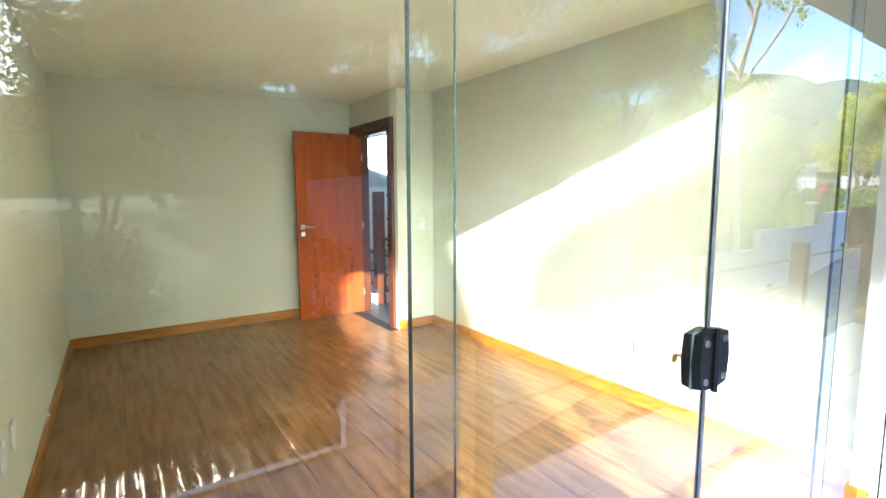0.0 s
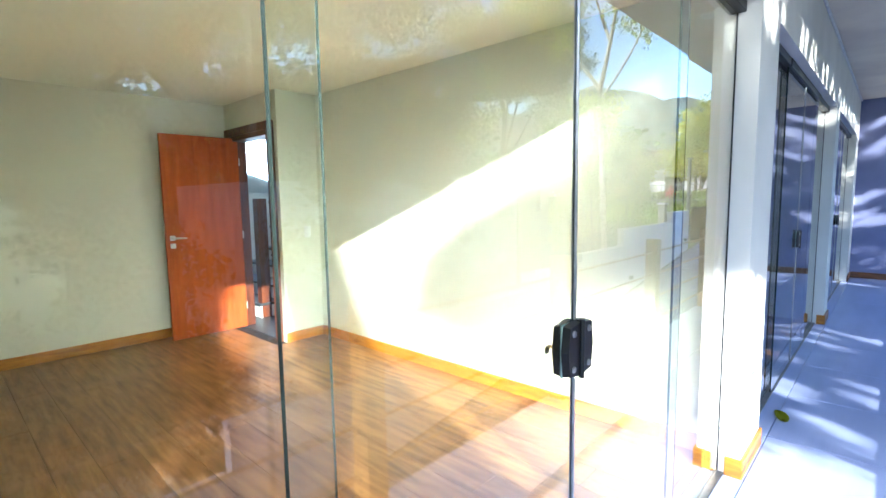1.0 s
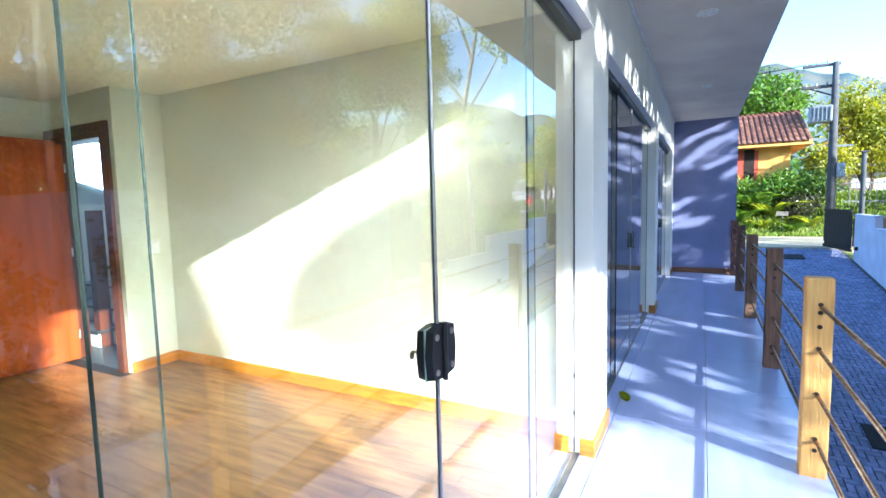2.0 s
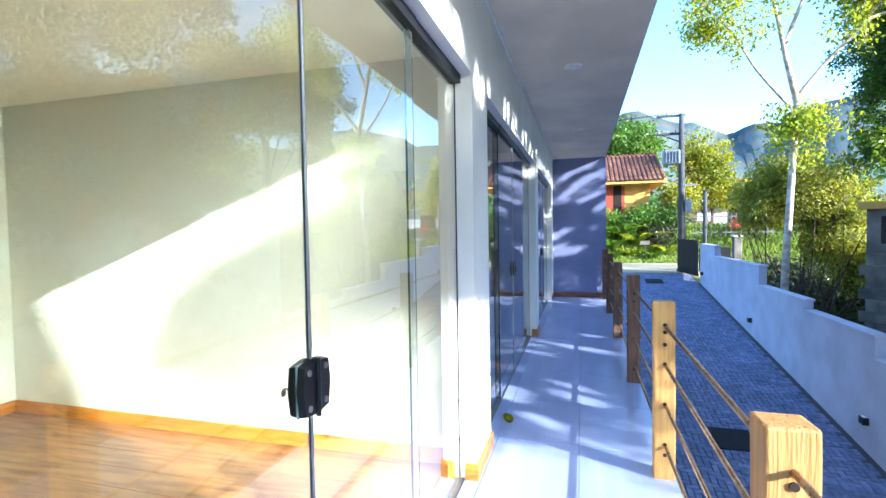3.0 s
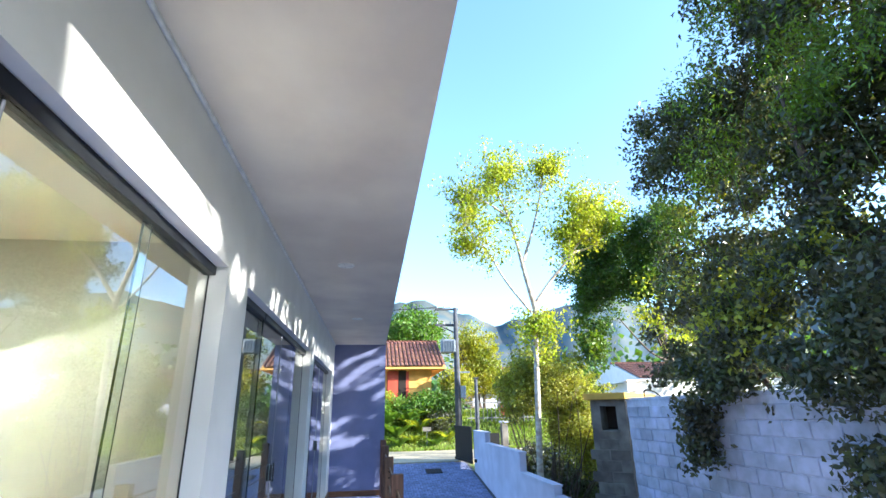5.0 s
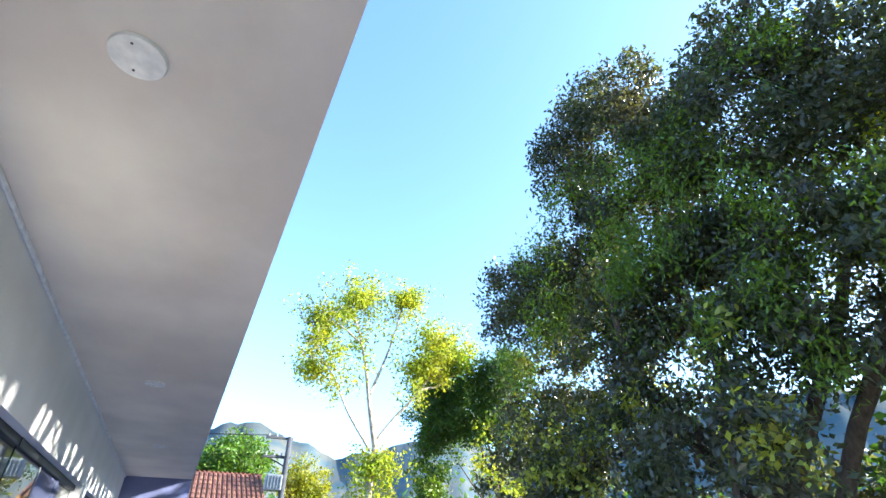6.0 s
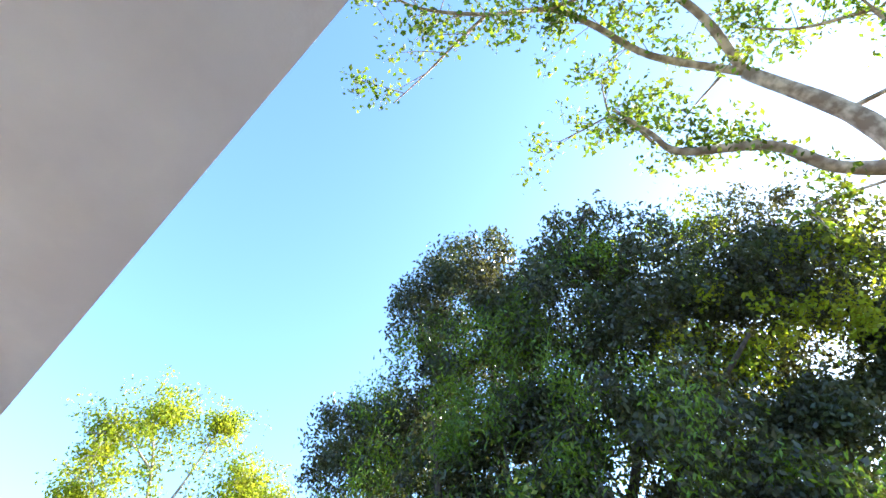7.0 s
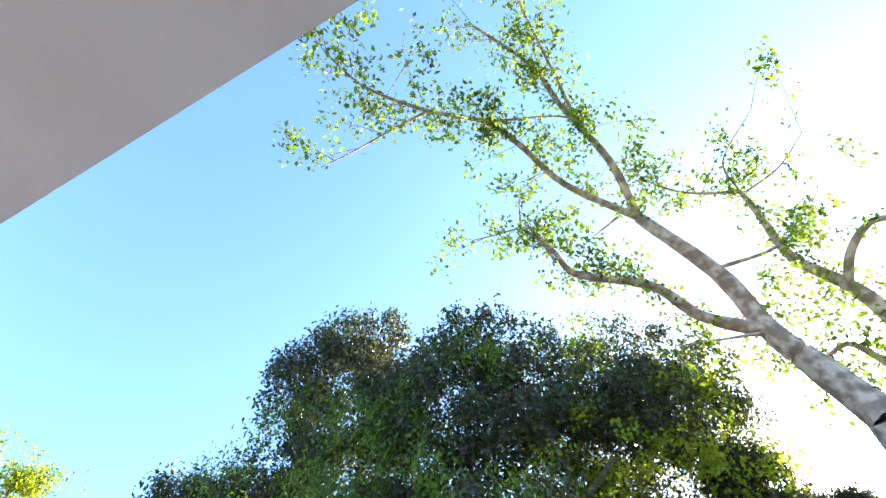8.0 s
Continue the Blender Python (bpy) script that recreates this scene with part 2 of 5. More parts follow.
def tube(bm, pts, r0, r1, n=8, wob=0.0, steps=5):
    """A tapered limb along a smooth line."""
    line = curve_points(pts, steps)
    rings = []
    for i, p in enumerate(line):
        f = i / (len(line) - 1)
        d = (line[min(i + 1, len(line) - 1)] - line[max(i - 1, 0)]).normalized()
        s = d.cross(Vector((0.31, 0.17, 0.93))).normalized()
        u = s.cross(d)
        r = r0 + (r1 - r0) * f
        r *= 1 + wob * noise.noise(p * 1.7)
        rings.append([bm.verts.new(p + r * (math.cos(a) * s + math.sin(a) * u)) for a in (2 * math.pi * k / n for k in range(n))])
    for a, b in zip(rings, rings[1:]):
        for k in range(n):
            bm.faces.new((a[k], a[(k + 1) % n], b[(k + 1) % n], b[k]))
    bm.faces.new(rings[-1])
    return line


def leaves(name, centres, size, material, parent, rng, up=0.4, aspect=0.55, droop=0.0, kind="stuff"):
    """Many single leaves, each folded along its midrib."""
    c = np.asarray(centres, dtype=float)
    n = len(c)
    d = rng.normal(size=(n, 3))
    d[:, 2] -= droop
    d /= np.linalg.norm(d, axis=1)[:, None]
    nr = rng.normal(size=(n, 3))
    nr[:, 2] += up * 2
    s = np.cross(d, nr)
    s /= np.linalg.norm(s, axis=1)[:, None] + 1e-9
    nn = np.cross(s, d)
    L = size * rng.uniform(0.6, 1.3, size=(n, 1))
    W = L * aspect * 0.5
    v = np.empty((n, 4, 3))
    v[:, 0] = c - d * L * 0.5
    v[:, 1] = c + s * W + nn * W * 0.25
    v[:, 2] = c + d * L * 0.5
    v[:, 3] = c - s * W + nn * W * 0.25
    me = bpy.data.meshes.new(name)
    me.vertices.add(n * 4)
    me.vertices.foreach_set("co", v.ravel())
    base = np.arange(n)[:, None] * 4
    idx = np.concatenate([base + np.array([[0, 1, 2]]), base + np.array([[0, 2, 3]])], axis=1).ravel()
    me.loops.add(n * 6)
    me.loops.foreach_set("vertex_index", idx.astype(np.int32))
    me.polygons.add(n * 2)
    me.polygons.foreach_set("loop_start", (np.arange(n * 2) * 3).astype(np.int32))
    me.update(calc_edges=True)
    me.materials.append(material)
    ob = new(name, me)
    ob.parent = parent
    if parent is None:
        tagged(ob, kind=kind)
    return ob


BORE = Vector((0.52, -0.70, 0.49)).normalized()


def hollow(c, size, cut):
    """True in the irregular long voids between the sprays of a crown."""
    c = Vector(c)
    q = (c - BORE * (0.85 * c.dot(BORE))) / size
    return noise.noise(q) + 0.5 * noise.noise(q * 2.3) < cut


def clumps(rng, ellipsoids, per, radius, leaf_n, shell=0.55, flat=0.8, void=None):
    """Leaf places: small clumps spread through the outer part of each ellipsoid, with voids between them."""
    out = []
    for cx, cy, cz, rx, ry, rz, w in ellipsoids:
        k = int(per * w)
        d = rng.normal(size=(k, 3))
        d /= np.linalg.norm(d, axis=1)[:, None]
        r = rng.uniform(shell, 1.0, size=(k, 1))
        cen = np.array([cx, cy, cz]) + d * r * np.array([rx, ry, rz])
        for q in cen:
            if void and hollow(q, *void):
                continue
            m = int(leaf_n * rng.uniform(0.5, 1.5))
            g = np.clip(rng.normal(size=(m, 3)), -1.5, 1.5) * radius * 0.5 * rng.uniform(0.6, 1.3)
            g[:, 2] *= flat
            out.append(q + g)
    return np.concatenate(out)


# ---- ground ----
def smooth(a, b, x):
    t = min(1, max(0, (x - a) / (b - a)))
    return t * t * (3 - 2 * t)


def drive_z(x):
    return min(-0.16, max(-3.0, -1.61 + 0.131 * (x - 7.81)))


def ground_z(x, y):
    street = drive_z(x) - 0.06
    if y < -3.4:
        lot = -2.7 + 2.3 * smooth(12.5, 17.5, x)
        z = lot if x < 17.5 else street - 0.04
    else:
        z = street
    if x > 23.8:
        z += 1.7 * smooth(23.8, 26.8, x) + 2.5 * smooth(40, 160, x)
    return z


gx = [-3000, -800, -200, -60, -20, -8] + [-4 + 1.0 * i for i in range(48)] + [50, 70, 100, 160, 400, 1000, 3000]
gy = [-3000, -800, -200, -60, -30, -15, -10, -7, -5, -4, -3.42, -3.40, -2.5, -1.5, -0.5, 1, 3, 6, 10, 20, 40, 100, 400, 3000]
bm = bmesh.new()
grid = [[bm.verts.new((x, y, ground_z(x, y))) for y in gy] for x in gx]
for i in range(len(gx) - 1):
    for j in range(len(gy) - 1):
        bm.faces.new((grid[i][j], grid[i + 1][j], grid[i + 1][j + 1], grid[i][j + 1]))
structure("ground", bm, M_GRASS, "grassy earth with patches of bare soil", "ground")
bm = box(18.86, -60, -0.32, 23.9, 60, -0.155)
structure("road", bm, M_ROAD, "pale sunlit street crossing the end of the driveway", "road")

# ridge of mountains all round, far away
bm = bmesh.new()
rows = []
for i in range(481):
    az = 2 * math.pi * i / 480
    deg = math.degrees(math.atan2(math.sin(az), math.cos(az)))
    e = 0.155 + 0.068 * math.exp(-((deg + 5) / 7) ** 2) + 0.06 * math.exp(-((deg + 25) / 7) ** 2) + 0.09 * math.exp(-((deg + 60) / 14) ** 2)
    e += 0.010 * noise.noise(Vector((math.cos(az) * 17, math.sin(az) * 17, 3))) + 0.005 * noise.noise(Vector((math.cos(az) * 51, math.sin(az) * 51, 5)))
    row = []
    for k, (f, r) in enumerate(((0, 900), (0.35, 1150), (0.7, 1400), (1.0, 1600), (0.6, 2100))):
        rr = r * (1 + 0.05 * noise.noise(Vector((math.cos(az) * 9, math.sin(az) * 9, k))) + 0.04 * noise.noise(Vector((math.cos(az) * 33, math.sin(az) * 33, k * 2))))
        row.append(bm.verts.new((rr * math.cos(az), rr * math.sin(az), 1600 * e * f - 5)))
    rows.append(row)
for a, b in zip(rows, rows[1:]):
    for k in range(4):
        bm.faces.new((a[k], b[k], b[k + 1], a[k + 1]))
backdrop = structure("backdrop", bm, M_MOUNT, "forested mountains on the horizon, blue haze put into their colour", "mountains")
for p in backdrop.data.polygons:
    p.use_smooth = True

# ---- house shell ----
F, G, B = 0.90, 0.98, 1.06          # facade face, glass plane, inner face
D1, D2, D3 = (0.02, 3.20), (3.65, 7.05), (7.40, 10.45)
TOP, SOF, END = 2.30, 2.89, 11.0
for x0, x1 in ((-3.2, D1[0]), (D1[1], D2[0]), (D2[1], D3[0]), (D3[1], END)):
    structure("wall_facade", box(x0, F, 0.0, x1, B, TOP), M_WALL, "white rendered facade pier between the glass doors", "wall")
structure("wall_lintel", box(-3.2, F, TOP, END, B, SOF), M_WALL, "white rendered wall above the glass doors", "wall")
structure("wall_end", box(END, -0.16, -1.6, END + 0.18, 8.2, SOF), M_GREY, "grey painted wall closing the end of the veranda", "wall")
structure("wall_west", box(-3.4, F, -3.2, -3.2, 8.2, SOF), M_WALL, "plain white outer wall", "wall")
structure("wall_rear", box(-3.2, 8.0, -3.2, END, 8.2, SOF), M_WALL, "plain white rear wall", "wall")
structure("wall_plinth", box(-3.4, -0.13, -3.3, END, 0.1, -0.16), M_WALL, "white rendered plinth below the veranda", "wall")
bm = box(-4.2, -0.158, SOF, END + 0.3, 8.6, SOF + 0.28)
structure("soffit", bm, M_SOFFIT, "plastered soffit over the veranda, warm bounce light put into its beige", "ceiling")
structure("trim", box(-3.2, F - 0.018, SOF - 0.026, END, F - 0.001, SOF - 0.001, 0.004), M_PLASTIC, "thin white bead between facade and soffit", "trim")
structure("veranda_slab", box(-3.4, -0.20, -0.16, END, B + 0.02, -0.016), M_GROUT, "concrete veranda slab with pale grout", "floor")

# room behind the first door, with its niche and doorway
XL, XR, XN, YN, YB, ZC = 0.10, 3.35, 2.92, 4.80, 5.95, 2.48
structure("wall_room_left", box(XL - 0.12, B, 0, XL, YB + 0.15, ZC), M_ROOM, "cream painted side wall", "wall")
structure("wall_room_back", box(XL, YB, 0, XN, YB + 0.15, ZC), M_ROOM, "cream painted back wall", "wall")
structure("wall_room_right", box(XR, B, 0, XR + 0.14, YN, ZC), M_ROOM, "cream painted side wall in sunlight", "wall")
structure("wall_niche", box(XN, YN, 0, XR + 0.14, YN + 0.12, ZC), M_ROOM, "narrow cream return wall beside the doorway", "wall")
bm = box(XN, YN + 0.12, 2.14, XN + 0.12, YB, ZC)
box(XN, YB - 0.12, 0, XN + 0.12, YB + 0.15, 2.14, 0, bm)
structure("wall_doorway", bm, M_ROOM, "cream wall pierced by the doorway", "wall")
structure("ceiling_room", box(XL - 0.12, B, ZC, END, 8.0, ZC + 0.1), M_CEIL, "smooth cream ceiling", "ceiling")
structure("floor_room", box(-3.2, B + 0.02, -0.16, END, 8.0, -0.012), M_HOLE, "dark underlay of the laminate floor", "floor")
structure("wall_room_divider", box(7.15, B, 0, 7.30, 8.0, ZC), M_WALL, "plain white partition", "wall")
structure("wall_second_back", box(XR + 0.14, YN, 0, 7.15, YN + 0.12, ZC), M_ROOM, "cream painted back wall of the next room", "wall")
structure("wall_third_back", box(7.30, 4.8, 0, END, 4.92, ZC), M_ROOM, "cream painted back wall of the last room", "wall")
structure("floor_second", box(3.5, B + 0.03, -0.010, END, YN, 0.0), M_PLANK, "brown laminate floor of the further rooms", "floor")
structure("floor_hall", box(XN + 0.02, YN + 0.13, -0.010, 7.1, 7.98, 0.0), M_TREAD, "dark polished hall floor", "floor")

# ---- skirtings and door frame ----
def skirt(x0, y0, x1, y1, material=M_SKIRT):
    bm = box(min(x0, x1), min(y0, y1), 0.001, max(x0, x1), max(y0, y1), 0.10, 0.004)
    return structure("baseboard", bm, material, "varnished wooden skirting board", "skirting")


skirt(XL, B + 0.02, XL + 0.015, YB)
skirt(XL + 0.017, YB - 0.015, XN - 0.10, YB)
skirt(XR - 0.015, B + 0.019, XR, YN)
skirt(XN, YN - 0.015, XR - 0.017, YN)
skirt(D1[1] - 0.015, F - 0.015, D1[1], G - 0.014)
skirt(D1[1] - 0.015, G + 0.04, D1[1], B)
skirt(D1[1] - 0.015, B + 0.002, XR - 0.017, B + 0.017)
skirt(D1[1] + 0.002, F - 0.015, D2[0] + 0.015, F)
skirt(D2[1] - 0.015, F - 0.015, D2[1], G - 0.02)
skirt(D2[1] + 0.002, F - 0.015, D3[0] + 0.015, F)
skirt(D3[1] - 0.015, F - 0.015, END, F, M_SKIRT_D)
skirt(END - 0.015, -0.14, END, F - 0.017, M_SKIRT_D)
skirt(3.5, YN - 0.015, 7.15, YN, M_SKIRT_D)

bm = bmesh.new()
for y0, y1, z0, z1 in ((4.92, 4.99, 0, 2.14), (5.77, 5.84, 0, 2.14), (4.99, 5.77, 2.07, 2.14)):
    box(XN - 0.02, y0, z0, XN + 0.15, y1, z1, 0.005, bm)
for y0, y1, z0, z1 in ((4.86, 4.94, 0, 2.20), (5.82, 5.90, 0, 2.20), (4.94, 5.82, 2.12, 2.20)):
    box(XN - 0.035, y0, z0, XN - 0.0, y1, z1, 0.004, bm)
structure("door_frame", bm, M_FRAME, "dark red-brown wooden door frame", "door frame")

door = thing("interior_door", (XN + 0.035, 5.728, 0), "orange-brown veneered door standing open against the back wall", "door")
door_leaf = part("leaf", box(-0.78, 0.0, 0.008, 0.0, 0.038, 2.10, 0.003), M_DOOR, door)
h_ = part("handle", cyl((-0.72, -0.05, 1.06), (-0.60, -0.05, 1.055), 0.010, 0.008, 10), M_STEEL, door, "satin steel lever handle", True)
part("spindle", cyl((-0.72, 0.0, 1.06), (-0.72, -0.055, 1.06), 0.011, None, 10), M_STEEL, h_)
part("rose", box(-0.745, -0.008, 1.035, -0.695, 0.0, 1.085, 0.004), M_STEEL, h_)
part("keyhole_plate", box(-0.745, -0.008, 0.955, -0.695, 0.0, 1.005, 0.004), M_STEEL, door, "square steel keyhole plate")
for z in (0.25, 1.05, 1.85):
    part("hinge", cyl((0.006, 0.0, z - 0.04), (0.006, 0.0, z + 0.04), 0.008, None, 8), M_STEEL, door)


def plate(at, ry, label):
    t = thing("wall_socket", at, label, "socket")
    t.matrix_basis = Matrix.Translation(at) @ Euler((0, 0, ry)).to_matrix().to_4x4()
    part("plate", box(-0.006, -0.038, -0.058, 0.006, 0.038, 0.058, 0.004), M_PLASTIC, t)
    part("insert", box(-0.009, -0.02, -0.03, 0.007, 0.02, 0.03, 0.003), M_PLASTIC, t)
    return t


plate((XL + 0.006, 3.02, 0.43), 0, "white rectangular wall socket on the cream wall")
plate((XL + 0.006, 2.80, 0.43), 0, "white rectangular wall socket on the cream wall")
plate((XR - 0.006, 2.28, 0.40), math.pi, "white wall socket on the sunlit wall")
plate((XR - 0.15, YN - 0.006, 1.10), math.pi / 2, "white light switch on the narrow return wall")

# ---- glass doors ----
def glass_door(x0, x1, label):
    d = thing("glass_door", (x0, G, 0), label, "glass door", "veranda doors")
    w = x1 - x0
    part("top_rail", box(0.0, -0.018, TOP - 0.05, w, 0.05, TOP, 0.003), M_ALU, d, "dark grey aluminium top rail")
    part("top_cover", box(w * 0.25, -0.024, TOP - 0.056, w * 0.758, -0.019, TOP - 0.004, 0.001), M_ALU, d)
    part("bottom_rail", box(0.0, -0.012, 0.001, w, 0.036, 0.010, 0.003), M_RAIL, d)
    for a, b in ((0.0, 0.005), (w - 0.005, w)):
        part("side_frame", box(a, 0.015, 0.012, b, 0.029, TOP - 0.05, 0.001), M_ALU, d)
    q = w / 4
    for i, (a, b, y) in enumerate(((0.005, 0.283 * w, 0.022), (0.256 * w, 2 * q - 0.004, 0.0), (2 * q + 0.004, 0.758 * w, 0.0), (0.748 * w, w - 0.005, 0.022))):
        p = part("pane", box(a, y - 0.004, 0.014, b, y + 0.004, TOP - 0.05), M_GLASS, d, "clear tempered glass pane")
        p.visible_shadow = False
        for e in (a, b):
            if 0.02 < e < w - 0.02:
                part("cut_edge", box(e - 0.0007, y - 0.0042, 0.03, e + 0.0005, y + 0.0042, TOP - 0.055), M_CUT, p, "dark green polished glass edge")
    # central profile and lock
    part("meeting_profile", box(2 * q - 0.0042, -0.009, 0.03, 2 * q + 0.0042, 0.009, TOP - 0.06, 0.002), M_PROFILE, d, "slim grey metal meeting profile")
    lock = new("lock")
    lock.parent = d
    lock["label"] = "black patch lock with chrome screws and a key"
    lock.location = (2 * q, 0, 1.045)
    lock.scale = (0.72, 0.85, 0.80)
    for s, x in ((-1, -0.041), (1, 0.041)):
        for yy in (-1, 1):
            bm = bmesh.new()
            k = 0.012
            outer = x + s * 0.036
            inner = x - s * 0.036
            pts = [(inner, -0.088), (outer, -0.078), (outer + s * k, 0.0), (outer, 0.078), (inner, 0.088)]
            fr = [bm.verts.new((px, yy * 0.006, pz)) for px, pz in pts]
            bk = [bm.verts.new((px * 0.96 + 0.04 * x, yy * 0.030, pz * 0.95)) for px, pz in pts]
            bm.faces.new(fr)
            bm.faces.new(bk)
            for i in range(5):
                bm.faces.new((fr[i], fr[(i + 1) % 5], bk[(i + 1) % 5], bk[i]))
            part("lock_cover", bm, M_BLACK, lock)
        for z in (-0.055, 0.055):
            bm = cyl((x + s * 0.012, -0.0295, z), (x + s * 0.012, -0.0345, z), 0.011, 0.0095, 14)
            part("screw", bm, M_STEEL, lock, smooth=False)
    part("spacer", box(-0.083, -0.0055, -0.082, -0.005, 0.0055, 0.082, 0.001), M_EDGE, lock, "pale clear gasket")
    part("lock_spine", cyl((0.0, -0.031, -0.092), (0.0, -0.031, 0.092), 0.009, None, 10), M_BLACK, lock)
    part("key", box(-0.055, 0.030, -0.004, -0.045, 0.062, 0.004, 0.001), M_BRASS, lock)
    bm = bmesh.new()
    tube(bm, [(-0.05 + 0.017 * math.cos(a), 0.064, -0.034 + 0.017 * math.sin(a)) for a in (2 * math.pi * k / 10 for k in range(11))], 0.0013, 0.0013, 5, 0, 2)
    part("key_ring", bm, M_STEEL, lock)
    part("key_bow", cyl((-0.05, 0.062, -0.012), (-0.05, 0.066, -0.012), 0.014, None, 12), M_BRASS, lock)
    return d


glass_door(*D1, "four-panel clear glass sliding door in the white facade")
glass_door(*D2, "four-panel clear glass sliding door reflecting the veranda")
glass_door(*D3, "four-panel clear glass sliding door near the grey end wall")

# ---- ceiling plates ----
def cover_plate(x, y):
    t = thing("ceiling_cover", (x, y, SOF), "round white plastic cover plate on the soffit", "cover plate", "soffit covers")
    bm = cyl((0, 0, -0.012), (0, 0, -0.001), 0.078, 0.082, 40)
    part("disc", bm, M_COVER, t)
    for s in (-1, 1):
        part("screw", cyl((s * 0.05, 0.012, -0.0135), (s * 0.05, 0.012, -0.011), 0.004, None, 10), M_ALU, t)


for x, y in ((1.65, 0.40), (5.10, 0.385), (7.95, 0.36)):
    cover_plate(x, y)

# ---- veranda rail: timber posts and ribbed rods ----
POSTS = [-1.75, 1.83, 3.53, 5.32, 7.23, 9.14, 10.85]
ROD_Z = (0.87, 0.65, 0.42, 0.19)
bm = box(-0.056, -0.056, -0.19, 0.056, 0.056, 1.0, 0.008, None, 2)
bmesh.ops.subdivide_edges(bm, edges=[e for e in bm.edges if abs((e.verts[0].co - e.verts[1].co).z) > 0.5], cuts=14)
for v in bm.verts:
    k = 0.006 * noise.noise(v.co * 3.1) + 0.003 * noise.noise(v.co * 14)
    v.co.x += k
    v.co.y += 0.006 * noise.noise(v.co * 3.3 + Vector((7, 1, 2)))
    if v.co.z > 0.98:
        v.co.z += 0.008 * noise.noise(Vector((v.co.x * 9, v.co.y * 9, 1)))
post = thing("rail_post", (0, -0.10, 0), "square weathered timber rail post at the veranda edge", "post", "veranda posts")
part("timber", bm, M_POST, post)
for z in (0.87, 0.65, 0.42, 0.19, 0.76, 0.83, 0.13):
    part("rod_hole", cyl((-0.060, 0, z), (-0.050, 0, z), 0.011, None, 10), M_HOLE, post)
post.matrix_basis = pose(POSTS[0], -0.135, 0)
# Darker copy of the timber mesh carries the shade in its colour.
shade_me = [k for k in post.children if k.name.startswith("timber")][0].data.copy()
shade_me.materials[0] = M_POST_SHADE
for i, x in enumerate(POSTS[1:]):
    cp = copy_thing(post, pose(x, -0.135 + 0.006 * math.sin(i * 2.3), -0.022 if i == 0 else 0.012 * math.sin(i * 1.7), 0, 0, 1.5 * math.sin(i * 5.1)))
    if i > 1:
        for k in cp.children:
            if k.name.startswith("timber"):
                k.data = shade_me
        cp["label"] = "square weathered timber rail post, shade put into its colour"


def rod_mesh(length):
    bm = bmesh.new()
    rings = []
    n = int(length / 0.007)
    for i in range(n + 1):
        r = 0.0100 if i % 2 else 0.0078
        z = length * i / n
        rings.append([bm.verts.new((z + 0.004 * math.sin(a), r * math.cos(a), r * math.sin(a))) for a in (2 * math.pi * k / 8 for k in range(8))])
    for a, b in zip(rings, rings[1:]):
        for k in range(8):
            bm.faces.new((a[k], b[k], b[(k + 1) % 8], a[(k + 1) % 8]))
    me = bpy.data.meshes.new("steel_rod")
    bm.to_mesh(me)
    bm.free()
    me.materials.append(M_ROD)
    return me


bays = [(POSTS[0], POSTS[1])] + list(zip(POSTS[1:], POSTS[2:])) + [(POSTS[-1], END)]
rods = {}
for a, b in bays:
    ln = round(b - a - 0.11, 2)
    if ln not in rods:
        rods[ln] = rod_mesh(ln)
    for z in ROD_Z:
        r = new("steel_rod", rods[ln])
        r.matrix_basis = pose(a + 0.055, -0.135, z + 0.002 * math.sin(a * 7 + z * 9), 0, 0.15 * math.sin(a * 3 + z * 11), 0)
        tagged(r, "rusty ribbed steel rod strung between timber posts", "rail rod", "veranda rods")

# fallen leaf
bm = bmesh.new()
rim = []
for i in range(14):
    a = 2 * math.pi * i / 14
    rim.append(bm.verts.new((0.07 * math.cos(a), 0.036 * math.sin(a) * (1 - 0.3 * math.cos(a)), 0.012 + 0.014 * math.sin(a) ** 2 + 0.01 * math.cos(a))))
c = bm.verts.new((0, 0, 0.004))
for i in range(14):
    bm.faces.new((c, rim[i], rim[(i + 1) % 14]))
bmesh.ops.solidify(bm, geom=bm.faces[:], thickness=0.002)
fl = mesh_ob("fallen_leaf", bm, M_LEAF_Y, True)
fl.matrix_basis = pose(4.13, 0.86, 0.001, 0, 0, 25)
tagged(fl, "curled green leaf lying on the veranda tiles", "leaf")

# ---- hall and stairs behind the doorway ----
st = thing("staircase", (4.0, 6.9, 0), "straight stair with dark stone treads and white risers", "stairs")
for i in range(7):
    part("riser", box(-0.75 + 0.27 * i, -0.9, 0.18 * i, 0.9, 0.6, 0.18 * i + 0.15), M_WALL, st)
    part("tread", box(-0.78 + 0.27 * i, -0.93, 0.18 * i + 0.15, 0.9, 0.6, 0.18 * i + 0.18, 0.004), M_TREAD, st)
nw = thing("newel_post", (3.33, 6.05, 0), "dark timber newel post at the foot of the stair", "post")
part("shaft", box(-0.06, -0.06, 0, 0.06, 0.06, 1.45, 0.006), M_FRAME, nw)
hr = thing("stair_handrail", (3.42, 6.0, 0), "thin dark metal stair handrail", "handrail")
for k in (0.75, 1.1, 1.4):
    part("bar", cyl((0, 0, k), (1.6, 0, k + 1.0), 0.012, None, 8), M_GATE, hr)
hw = structure("window_hall", box(3.45, 7.985, 1.55, 4.9, 7.995, 2.40), M_GLASS_D, "bright window above the stair", "window")
hall_lamp = bpy.data.lights.new("hall_daylight", "AREA")
hall_lamp.shape, hall_lamp.size, hall_lamp.size_y, hall_lamp.energy, hall_lamp.color = "RECTANGLE", 1.4, 0.8, 12, (0.92, 0.96, 1.0)
